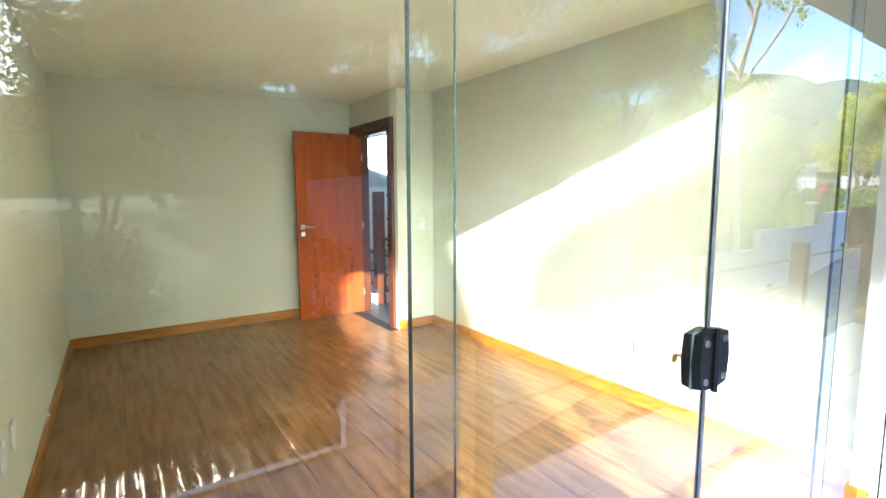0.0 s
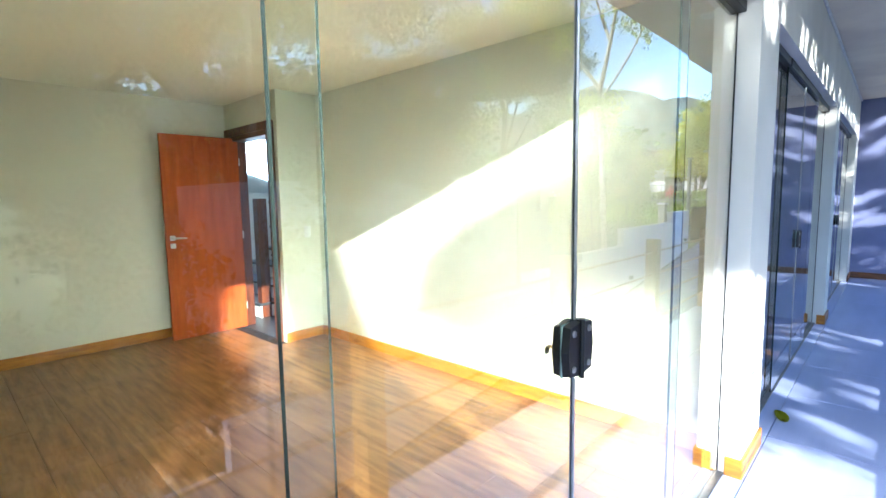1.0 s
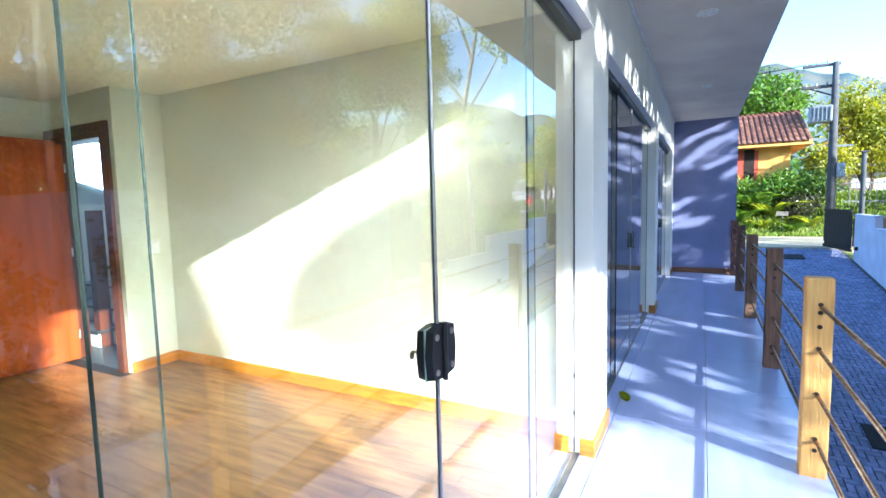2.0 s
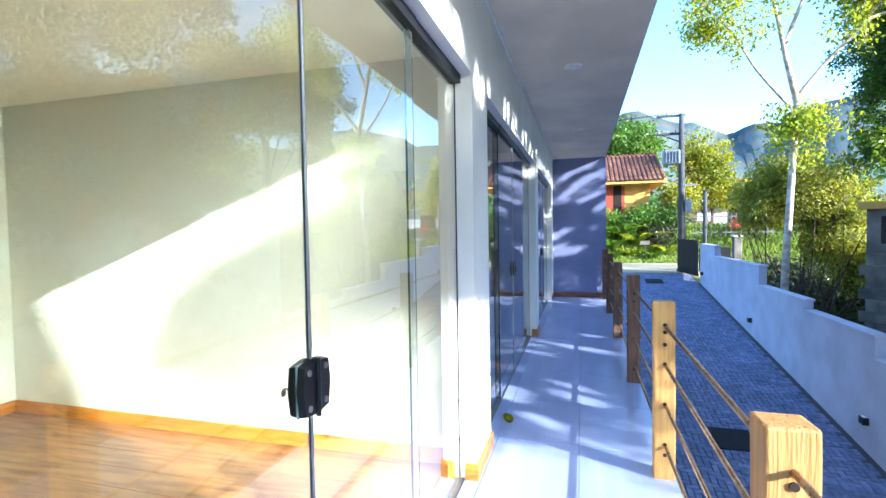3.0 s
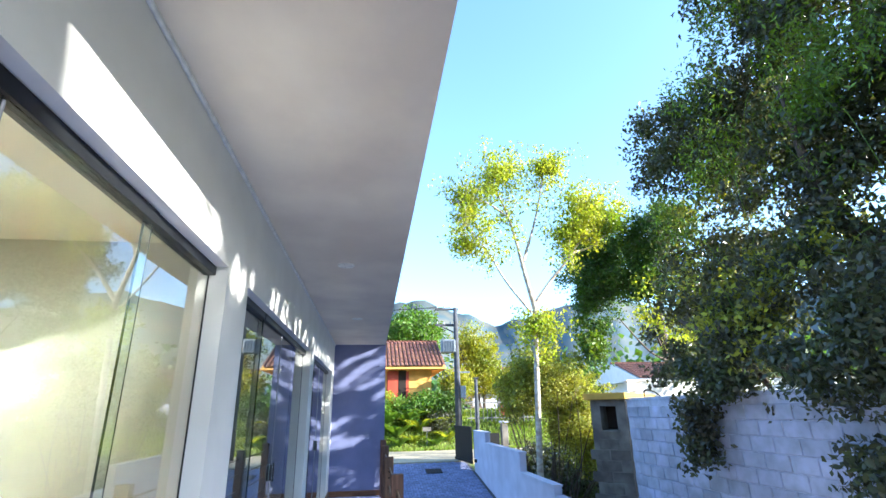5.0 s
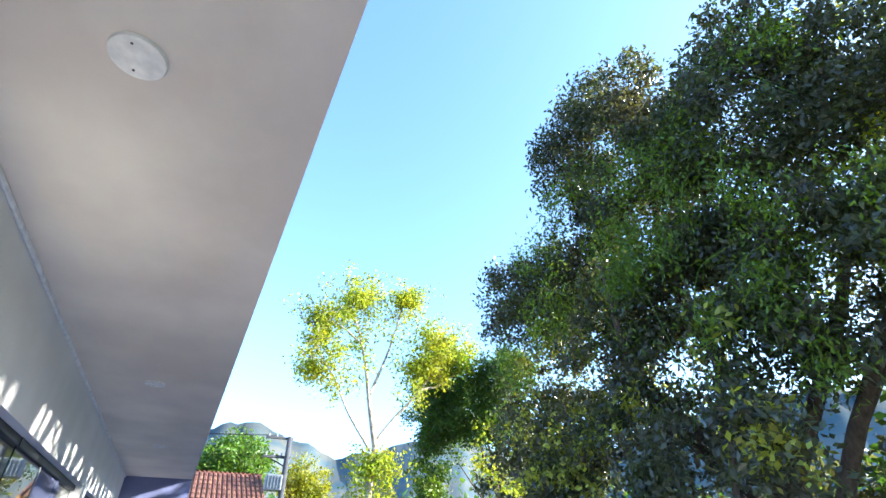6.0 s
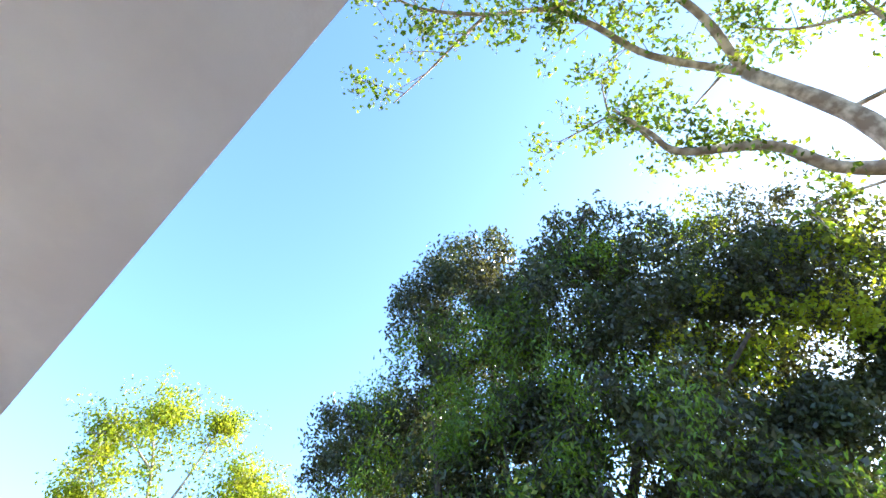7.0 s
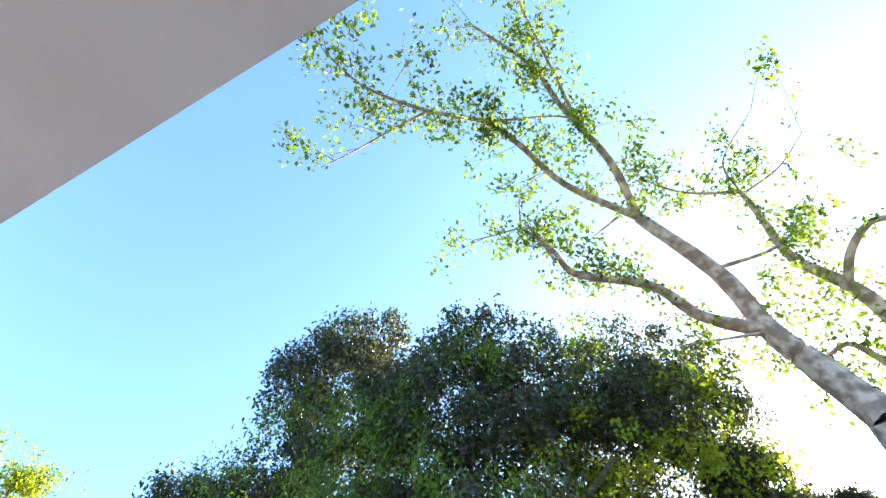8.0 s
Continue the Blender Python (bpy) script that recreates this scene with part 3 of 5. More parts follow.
hl = new("hall_daylight", hall_lamp)
hl.matrix_world = look((4.2, 7.95, 2.0), (4.0, 6.0, 1.4))

# ---- driveway edge: stepped retaining wall ----
YW = -3.3
STEPS = [(17.55, 15.8, 0.90), (15.8, 12.25, 0.60), (12.25, 10.1, 0.18), (10.1, 8.0, 0.01), (8.0, 5.2, -0.29), (5.2, 2.5, -0.85), (2.5, -9.0, -1.43)]
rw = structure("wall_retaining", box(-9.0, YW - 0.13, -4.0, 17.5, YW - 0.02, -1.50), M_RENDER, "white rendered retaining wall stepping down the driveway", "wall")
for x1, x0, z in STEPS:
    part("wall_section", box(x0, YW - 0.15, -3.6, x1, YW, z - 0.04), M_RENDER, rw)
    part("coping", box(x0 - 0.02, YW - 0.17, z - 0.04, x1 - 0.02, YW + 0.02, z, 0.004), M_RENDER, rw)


def wall_light(x, z):
    t = thing("wall_light", (x, YW, z), "small black outdoor light on the white retaining wall", "wall light", "driveway lights")
    part("body", box(-0.06, 0.0, -0.05, 0.06, 0.07, 0.05, 0.006), M_BLACK, t)
    part("lens", box(-0.04, 0.012, 0.0501, 0.04, 0.058, 0.054), M_PLASTIC, t)


for x, z in ((8.15, -1.17), (12.72, -0.66), (17.2, -0.02)):
    wall_light(x, z)

gate = thing("driveway_gate", (17.6, YW + 0.06, -0.17), "black sheet-steel driveway gate standing open", "gate")
gate.matrix_basis = pose(17.6, YW + 0.06, -0.17, 0, 0, 7)
part("frame", box(0.0, -0.03, 0.02, 2.0, 0.03, 0.10), M_GATE, gate)
part("top_bar", box(0.0, -0.03, 1.12, 2.0, 0.03, 1.18), M_GATE, gate)
for i in range(10):
    part("slat", box(0.2 * i + 0.004, -0.02, 0.10, 0.2 * i + 0.196, 0.0, 1.12, 0.004), M_GATE, gate)

for x, y in ((8.1, -1.72), (17.6, -1.95)):
    dr = thing("drain_cover", (x, y, drive_z(x)), "dark iron drain cover set in the pavers", "drain cover")
    dr.matrix_basis = pose(x, y, drive_z(x) + 0.006, 0, -7.46, 0)
    part("plate", box(-0.28, -0.26, -0.01, 0.28, 0.26, 0.012, 0.004), M_GATE, dr)
    for i in range(5):
        part("slot", box(-0.2, -0.2 + 0.1 * i - 0.015, 0.0121, 0.2, -0.2 + 0.1 * i + 0.015, 0.0128), M_HOLE, dr)

# ---- neighbour's block building ----
nb = thing("block_building", (10.0, -4.9, -2.7), "unfinished outbuilding of whitewashed concrete blocks", "outbuilding")
part("mortar_wall", box(-6.3, -3.0, 0, 0.0, -0.012, 4.34), M_MORTAR, nb)
part("coping", box(-6.3, -3.05, 4.34, 0.02, 0.0, 4.40, 0.008), M_MORTAR, nb)
part("cable_loop", tube and (lambda b: (tube(b, [(-0.9, -0.3, 4.34), (-0.7, -0.2, 4.5), (-0.4, -0.2, 4.52), (-0.2, -0.3, 4.36)], 0.012, 0.012, 6), b)[1])(bmesh.new()), M_GATE, nb)
ang = math.radians(47.6)
gb = thing("grey_outbuilding", (10.02, -4.9, -2.7), "bare concrete-block shed with a dark window and ochre roof slab", "outbuilding")
gb.matrix_basis = pose(10.02, -4.88, -2.7, 0, 0, 47.6)
WX0, WX1, WZ0, WZ1 = 0.19, 0.51, 3.80, 4.26
for q0, q1, r0, r1, dp in ((0, WX0, 0, 4.38, 0), (WX1, 0.70, 0, 4.38, 0), (WX0, WX1, 0, WZ0, 0), (WX0, WX1, WZ1, 4.38, 0), (WX0, WX1, WZ0, WZ1, 0.5)):
    part("wall_panel", box(q0, -2.6, r0, q1, -dp, r1), M_CONC, gb)
part("roof_slab", box(-0.05, -2.7, 4.38, 0.80, 0.12, 4.51, 0.012), M_SLABY, gb, "ochre concrete roof slab")
part("window_recess", box(WX0 + 0.01, -0.49, WZ0 + 0.01, WX1 - 0.01, -0.40, WZ1 - 0.01), M_HOLE, gb)
part("window_sill", box(WX0 - 0.05, -0.01, WZ0 - 0.05, WX1 + 0.05, 0.03, WZ0), M_CONC, gb)

bw = structure("wall_boundary", box(12.0, -13.0, -2.75, 12.15, -6.05, 2.12), M_WALL, "sunlit white boundary wall behind the outbuilding", "wall")
part("coping", box(11.97, -13.02, 2.12, 12.18, -6.03, 2.16, 0.006), M_WALL, bw)

# ---- utility pole, light post, sign, fence, house ----
pole = thing("utility_pole", (22.0, -3.57, -0.16), "grey concrete utility pole with crossarms and a transformer", "utility pole")
part("shaft", cyl((0, 0, 0), (-0.15, 0.05, 6.1), 0.16, 0.09, 14), M_POLE, pole, smooth=True)
for z, ln in ((6.02, 0.95), (5.3, 0.95)):
    arm = part("crossarm", box(-0.05, -0.1, z, 0.05, ln, z + 0.09, 0.006), M_POLE, pole)
    for y in (0.25, 0.55, 0.85):
        part("insulator", cyl((0, y, z + 0.09), (0, y, z + 0.2), 0.035, 0.02, 8), M_TRAFO, arm)
part("brace", cyl((0, 0.05, 5.0), (0, 0.75, 5.32), 0.025, None, 6), M_POLE, pole)
tr_ = part("transformer", box(-0.26, 0.10, 4.12, 0.26, 0.70, 4.68, 0.03), M_TRAFO, pole, "pale grey transformer box")
for i in range(5):
    part("fin", box(-0.30, 0.15 + 0.115 * i, 4.18, -0.26, 0.18 + 0.115 * i, 4.62), M_TRAFO, tr_)
part("lamp_arm", box(-0.05, -0.55, 3.25, 0.05, 0.0, 3.31), M_TRAFO, pole)
part("meter_box", box(-0.22, -0.32, 2.2, 0.1, -0.08, 2.7, 0.02), M_TRAFO, pole)
for i, (y, z) in enumerate(((0.25, 6.2), (0.55, 6.2), (0.85, 6.2), (0.3, 5.45))):
    bm = bmesh.new()
    tube(bm, [(22, -3.57 + y, z - 0.2), (23.5, 8, z - 0.55), (25, 24, z - 0.2)], 0.006, 0.006, 5)
    tagged(mesh_ob("overhead_wire", bm, M_GATE), "thin dark overhead wire leaving the utility pole", "wire", "overhead wires")

lp = thing("light_post", (19.0, -3.75, -0.5), "slim pale concrete post behind the wall", "post")
part("shaft", cyl((0, 0, 0), (0, 0, 3.15), 0.075, 0.06, 10), M_POLE, lp, smooth=True)
part("cap", box(-0.09, -0.09, 3.15, 0.09, 0.09, 3.2, 0.01), M_POLE, lp)

sg = thing("garden_sign", (24.3, -2.45, 0.05), "small weathered sign on a thin stake in the grass", "sign")
part("stake", cyl((0, 0, -0.2), (0, 0, 0.75), 0.02, None, 6), M_POLE, sg)
part("board", box(-0.02, -0.20, 0.60, 0.0, 0.20, 0.78, 0.004), M_CONC, sg)

fence = thing("picket_fence", (24.5, -7.6, 1.0), "grey metal picket fence on the grassy bank", "fence")
for i in range(16):
    part("picket", box(-0.012, 0.2 * i - 0.012, 0, 0.012, 0.2 * i + 0.012, 1.0), M_FENCE, fence)
for z in (0.15, 0.85):
    part("rail", box(-0.02, -0.1, z, 0.02, 3.2, z + 0.05), M_FENCE, fence)
gp = thing("gate_pillar", (20.0, -5.0, -0.5), "weathered concrete pillar beside the neighbour's gate", "pillar")
part("shaft", box(-0.13, -0.13, 0, 0.13, 0.13, 1.55, 0.02), M_CONC, gp)
part("cap", box(-0.16, -0.16, 1.55, 0.16, 0.16, 1.61, 0.01), M_RENDER, gp)
ng = thing("neighbour_gate", (19.6, -4.7, -0.45), "dark low sheet-metal gate by the pillar", "gate")
part("panel", box(-0.03, 0.0, 0.1, 0.03, 1.0, 1.15, 0.01), M_GATE, ng)


def house(name, x, y, z, w, d, eave, ridge, wall_m, label):
    """A gabled house, ridge along y; its front faces -x."""
    t = thing(name, (x, y, z), label, "house")
    part("wall", box(0, 0, 0, d, w, eave), wall_m, t)
    bm = bmesh.new()
    ov = 0.7
    n = int((w + 2 * ov) / 0.22)
    sl = 7
    for side in (0, 1):
        for i in range(n):
            y0 = -ov + 0.22 * i
            for k in range(sl):
                f0, f1 = k / sl, (k + 1) / sl + 0.03
                xa = -ov + (d / 2 + ov) * f0
                xb = -ov + (d / 2 + ov) * f1
                za = eave - 0.12 + (ridge - eave + 0.12) * f0 + 0.05
                zb = eave - 0.12 + (ridge - eave + 0.12) * f1
                if side:
                    xa, xb = d - xa, d - xb
                vs = []
                for px, pz in ((xa, za), (xb, zb)):
                    vs.append([bm.verts.new((px, y0 + a, pz + b)) for a, b in ((0, 0), (0.05, 0.05), (0.14, 0.05), (0.19, 0))])
                for j in range(3):
                    bm.faces.new((vs[0][j], vs[0][j + 1], vs[1][j + 1], vs[1][j]))
    part("roof_tiles", bm, M_ROOFT, t, "weathered red clay roof tiles")
    bm = bmesh.new()
    pr = [(-ov, eave - 0.16), (d / 2, ridge - 0.05), (d + ov, eave - 0.16), (d + ov, eave - 0.22), (-ov, eave - 0.22)]
    a = [bm.verts.new((px, -ov, pz)) for px, pz in pr]
    b = [bm.verts.new((px, w + ov, pz)) for px, pz in pr]
    bm.faces.new(a)
    bm.faces.new(b)
    for i in range(5):
        bm.faces.new((a[i], a[(i + 1) % 5], b[(i + 1) % 5], b[i]))
    part("roof_base", bm, wall_m, t)
    part("ridge_tile", cyl((d / 2, -ov, ridge + 0.02), (d / 2, w + ov, ridge + 0.02), 0.09, None, 8), M_ROOFT, t)
    return t


hs = house("house", 27.0, -3.0, 1.4, 9.0, 6.0, 2.45, 4.1, M_HOUSE, "small yellow house with a red clay-tile roof on the bank")
part("door", box(-0.04, 1.2, 0.2, 0.0, 2.35, 2.15), M_HRED, hs, "red-brown wooden door panel")
dk = part("window", box(-0.05, 1.35, 0.7, -0.041, 1.75, 2.2), M_HOLE, hs, "dark window opening")
part("shutter", box(-0.06, 1.8, 0.6, -0.05, 2.3, 2.2), M_HRED, hs)
h2 = house("far_house", 32.0, -22.4, 0.4, 4.4, 6.0, 3.0, 4.2, M_WALL, "white house with a clay-tile roof beyond the trees")
part("window", box(-0.04, 2.0, 1.0, 0.0, 3.4, 2.0), M_HOLE, h2)
h3 = house("far_house", 31.0, -10.6, 0.6, 4.6, 5.0, 2.4, 3.6, M_RENDER, "pale house with a tiled roof behind the bushes")
part("window", box(-0.04, 2.0, 1.0, 0.0, 3.0, 1.9), M_HOLE, h3)
h4 = house("far_house", 14.0, -21.0, -2.0, 8.0, 7.0, 2.9, 4.4, M_WALL, "white house with a tiled roof far beyond the outbuilding")
part("window", box(-0.04, 3.0, 1.0, 0.0, 4.2, 2.0), M_HOLE, h4)

# corrugated roof covered with leaf litter, below the retaining wall
bm = bmesh.new()
nx, ny = 180, 10
gv = [[bm.verts.new((-1.2 + 3.5 * i / nx, -3.55 - 1.15 * j / ny, -1.66 - 0.05 * j / ny + 0.03 * math.sin(2 * math.pi * i / 9.0) + 0.01 * noise.noise(Vector((i * 0.3, j * 0.9, 0))))) for j in range(ny + 1)] for i in range(nx + 1)]
for i in range(nx):
    for j in range(ny):
        bm.faces.new((gv[i][j], gv[i + 1][j], gv[i + 1][j + 1], gv[i][j + 1]))
sr = thing("low_shed", (0.55, -4.12, -2.7), "low shed with a corrugated roof covered in leaf litter", "shed")
for v in bm.verts:
    v.co -= Vector((0.55, -4.12, -2.7))
part("roof_sheet", bm, M_LITTER, sr, "rusty corrugated roof sheet with dry leaves", True)
part("wall", box(-1.65, -0.5, 0, 1.65, 0.5, 0.96), M_CONC, sr)
lr = np.random.default_rng(3)
lc = np.stack([(lr.integers(0, 20, 4200) + 0.75) * 0.175 - 1.75 + lr.normal(0, 0.045, 4200), lr.uniform(-0.55, 0.55, 4200), lr.uniform(0.99, 1.05, 4200)], axis=1)
drift = np.array([noise.noise(Vector((p[0] * 1.6, p[1] * 2.2, 3.0))) for p in lc])
lc = lc[drift > -0.12]
o = leaves("dry_leaves", lc, 0.06, M_DRY, sr, lr, 2.0, 0.5)
o["kind"] = "stuff"

# ---- trees ----
rng = np.random.default_rng(11)


def twigs(bm, rng, starts, length, r, n_sub=3):
    """Thin side twigs; returns their tips and middles."""
    tips = []
    for p, d in starts:
        p = Vector(p)
        d = Vector(d).normalized()
        side = Vector(rng.normal(size=3))
        mid = p + d * length * 0.5 + side * length * 0.12
        end = p + d * length + side * length * 0.2 + Vector((0, 0, -0.1 * length))
        tube(bm, [p, mid, end], r, r * 0.35, 4, 0, 3)
        tips += [mid, end, p.lerp(mid, 0.6), mid.lerp(end, 0.5)]
    return tips


gap_rng = np.random.default_rng(29)
GAPS = [(gap_rng.uniform(2.9, 11.0), gap_rng.uniform(2.54, 2.82), gap_rng.uniform(0.01, 0.05), gap_rng.uniform(0.03, 0.10)) for _ in range(56)]
GAPS += [(gap_rng.uniform(3.9, 10.4), gap_rng.uniform(0.03, 0.42), gap_rng.uniform(0.03, 0.12), gap_rng.uniform(0.03, 0.08)) for _ in range(26)]
GAPS += [(gap_rng.uniform(10.5, 11.1), gap_rng.uniform(0.7, 2.9), gap_rng.uniform(0.04, 0.12), gap_rng.uniform(0.03, 0.08)) for _ in range(9)]


# Two wider gaps, cut along the sun to light the doorway and veranda.
GAPS += [(0.92, 2.35, 0.80, 0.72), (0.7, 0.10, 0.9, 0.30)]


def airy(p):
    """Thins a crown by narrow gaps that run through it, so that it lets flecks of sun past."""
    u, w = p[:, 0] - 0.455 * p[:, 1], p[:, 2] + 0.37 * p[:, 1]
    keep = np.ones(len(p), bool)
    for cu, cw, ru, rw in GAPS:
        keep &= ((u - cu - 0.4 * (w - cw)) / (ru + 0.03)) ** 2 + ((w - cw) / (rw + 0.03)) ** 2 > 1.0
    return p[keep]


# dark dense tree over the driveway
big = thing("broadleaf_tree", (4.8, -7.2, -2.7), "large dense dark-green tree draped with bright vines", "tree")
bm = bmesh.new()
tube(bm, [(0, 0, -0.3), (0.1, 0.1, 2.0), (-0.1, 0, 4.2), (0.2, 0, 6.5)], 0.27, 0.15, 12, 0.25)
for pts in ([(0, 0, 3.8), (-1.2, 0.3, 5.6), (-2.6, 0.2, 7.4), (-4.0, 0.5, 8.4)], [(0, 0, 4.4), (1.4, 0.3, 6.4), (2.4, 0.2, 8.2), (3.4, 0.3, 9.0)],
            [(0.2, 0, 6.4), (0.5, 0.4, 8.6), (0.6, 0, 11.0), (1.0, 0, 13.0)], [(0, 0, 5.0), (0.8, 1.3, 6.6), (0.6, 1.9, 8.4)], [(-0.1, 0, 5.2), (-1.6, -0.6, 8.0), (-2.0, -0.4, 10.4)],
            [(0.1, 0.1, 3.2), (1.8, 1.5, 4.6), (3.2, 2.2, 5.6)], [(1.4, 0.3, 6.4), (2.2, 1.4, 6.2), (2.4, 1.8, 4.8), (2.0, 1.9, 3.6)]):
    tube(bm, pts, 0.12, 0.03, 8, 0.2)
for pts in ([(2.4, 1.6, 3.2), (2.1, 1.7, 4.3), (2.5, 1.75, 5.1), (2.3, 1.7, 6.0), (2.9, 1.5, 6.8)], [(0.4, 0.9, 2.6), (-0.2, 1.5, 4.4), (-0.6, 1.6, 6.2), (-0.4, 1.4, 7.8)],
            [(-1.0, 0.2, 5.4), (-2.2, -0.4, 7.2), (-3.0, -0.9, 8.8), (-3.3, -1.2, 9.8)], [(0.5, 0.4, 8.6), (1.5, 0.7, 9.9), (2.1, 0.8, 11.3)], [(-1.4, 0.3, 6.2), (-0.6, 0.8, 8.0), (-0.9, 0.8, 9.6)]):
    tube(bm, pts, 0.055, 0.018, 7, 0.2)
part("trunk", bm, M_BARK, big, smooth=True)
# Two unseen small clumps at y -9.6 are added to shadow the room wall.
E_DARK = [(5.5, -6.4, 8.5, 1.75, 1.5, 2.5, 1.2), (3.0, -6.4, 7.4, 2.1, 1.5, 1.65, 0.95), (8.0, -6.3, 6.5, 1.8, 1.3, 1.4, 0.75), (0.9, -9.0, 8.1, 2.6, 1.7, 2.2, 1.3), (-0.6, -9.6, 5.7, 1.0, 0.6, 1.0, 0.35), (-2.08, -9.6, 5.36, 0.34, 0.3, 0.40, 0.6), (-1.5, -9.6, 5.36, 0.54, 0.3, 0.42, 0.9), (3.7, -4.75, 2.4, 1.0, 0.35, 0.9, 0.20), (5.6, -6.2, 5.1, 0.9, 0.5, 0.9, 0.35), (7.3, -4.72, 1.9, 0.45, 0.22, 0.9, 0.12), (5.0, -4.72, 1.9, 0.9, 0.25, 0.6, 0.12), (4.2, -6.4, 5.8, 0.7, 0.7, 0.7, 0.3), (0.7, -8.0, 4.9, 0.6, 0.6, 0.5, 0.2), (0.9, -7.7, 7.3, 0.8, 0.6, 0.7, 0.25), (2.2, -9.0, 5.9, 1.9, 1.0, 1.6, 0.7), (-0.6, -9.3, 7.9, 1.2, 1.0, 1.3, 0.4), (-0.9, -9.4, 6.4, 0.6, 0.6, 0.5, 0.2),
          (5.4, -6.2, 4.4, 3.0, 1.4, 1.9, 0.75), (8.4, -6.2, 3.6, 1.4, 1.1, 1.9, 0.36), (2.6, -6.3, 4.4, 1.5, 1.2, 1.5, 0.6), (1.35, -6.6, 3.2, 0.8, 0.8, 0.8, 0.3),
          (5.6, -5.1, 2.5, 2.4, 0.5, 1.3, 0.22), (8.35, -4.75, 2.3, 0.5, 0.35, 0.6, 0.06), (4.3, -4.6, 1.0, 1.4, 0.35, 0.9, 0.14), (7.4, -5.4, 2.8, 0.9, 0.6, 0.9, 0.2), (6.2, -6.6, 3.0, 3.0, 1.0, 0.6, 0.24)]
pts = airy(np.concatenate([clumps(rng, [e for e in E_DARK if e[0] > 2.1 and e[2] > 5.2], 320, 0.36, 105, 0.42, 0.8, (0.5, -0.33)),
                            clumps(rng, [e for e in E_DARK if e[0] > 2.1 and 3.2 < e[2] <= 5.2], 340, 0.34, 100, 0.42, 0.9, (0.6, -0.2)),
                            clumps(rng, [e for e in E_DARK if e[0] > 2.1 and e[2] <= 3.2], 340, 0.32, 90, 0.42, 0.9, (0.7, 0.04)),
                            clumps(rng, [(7.5, -4.62, 1.2, 0.32, 0.20, 0.75, 0.11), (6.8, -4.7, 1.8, 0.4, 0.25, 0.45, 0.08)], 320, 0.22, 42, 0.1),
                            clumps(rng, [e for e in E_DARK if e[0] <= 2.1 and e[3] > 0.55 and e[2] < 7], 240, 0.42, 140, 0.45),
                            clumps(rng, [e for e in E_DARK if e[0] <= 2.1 and e[3] > 0.55 and e[2] >= 7], 270, 0.36, 100, 0.45, 0.8, (0.6, -0.22)),
                            clumps(rng, [e for e in E_DARK if e[0] <= 2.1 and e[3] <= 0.55], 300, 0.20, 70, 0.1)]))
o = leaves("crown", pts - np.array([4.8, -7.2, -2.7]), 0.10, M_LEAF_D, big, rng, 0.3, 0.5, 0.5)
o["kind"] = "stuff"
E_VINE = [(5.4, -5.3, 6.4, 2.2, 0.7, 1.3, 1.0), (4.0, -5.3, 4.8, 1.6, 0.6, 1.2, 0.7), (3.0, -5.5, 7.2, 1.6, 0.6, 0.7, 0.3), (7.4, -5.4, 5.0, 1.4, 0.5, 0.9, 0.4), (2.2, -5.6, 4.2, 1.3, 0.5, 1.2, 0.6), (1.2, -6.2, 3.2, 0.8, 0.4, 0.8, 0.3)]
pts = airy(clumps(rng, E_VINE, 76, 0.32, 95, 0.7, 1.5, (0.6, -0.2)))
o = leaves("vine", pts - np.array([4.8, -7.2, -2.7]), 0.085, M_LEAF_V, big, rng, 0.2, 0.34, 1.1)
o["kind"] = "stuff"
o["label"] = "bright green trailing vine"
# Olive leaves among the dark ones paint the sunlit parts by colour.
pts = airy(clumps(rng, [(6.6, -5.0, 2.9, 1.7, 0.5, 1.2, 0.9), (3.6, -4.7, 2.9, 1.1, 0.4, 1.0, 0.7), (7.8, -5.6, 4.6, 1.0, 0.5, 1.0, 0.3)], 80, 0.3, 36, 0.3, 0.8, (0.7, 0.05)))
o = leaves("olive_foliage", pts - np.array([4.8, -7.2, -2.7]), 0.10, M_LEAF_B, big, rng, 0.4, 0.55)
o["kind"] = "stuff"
o["label"] = "olive-brown foliage, sunlight put into its colour"
# Yellower leaf colour stands in for leaves with the sun behind them.
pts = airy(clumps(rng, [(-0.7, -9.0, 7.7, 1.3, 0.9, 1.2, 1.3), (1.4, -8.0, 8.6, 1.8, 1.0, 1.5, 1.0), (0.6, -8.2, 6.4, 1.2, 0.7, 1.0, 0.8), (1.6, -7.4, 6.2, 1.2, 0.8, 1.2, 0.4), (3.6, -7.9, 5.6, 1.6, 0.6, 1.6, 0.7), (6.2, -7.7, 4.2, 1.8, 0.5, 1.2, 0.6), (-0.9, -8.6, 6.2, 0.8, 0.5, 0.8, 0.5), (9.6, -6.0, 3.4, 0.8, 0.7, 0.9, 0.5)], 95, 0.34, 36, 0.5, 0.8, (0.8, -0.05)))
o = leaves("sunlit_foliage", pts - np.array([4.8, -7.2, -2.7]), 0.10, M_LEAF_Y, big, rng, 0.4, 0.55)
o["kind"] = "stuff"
o["label"] = "yellow-green foliage, sunlight put into its colour"
bm = bmesh.new()
for i in range(42):
    x, z = rng.uniform(-2.6, 3.2), rng.uniform(5.5, 10.5)
    y = 1.9 + rng.uniform(-0.2, 0.4)
    dx = rng.uniform(-0.9, 0.9)
    tube(bm, [(x, y, z), (x + dx * 0.5, y + 0.15, z - 0.2), (x + dx, y + 0.1, z - rng.uniform(0.5, 1.3))], 0.006, 0.004, 4, 0, 4)
part("vine_stem", bm, M_LEAF_V, big)["kind"] = "stuff"

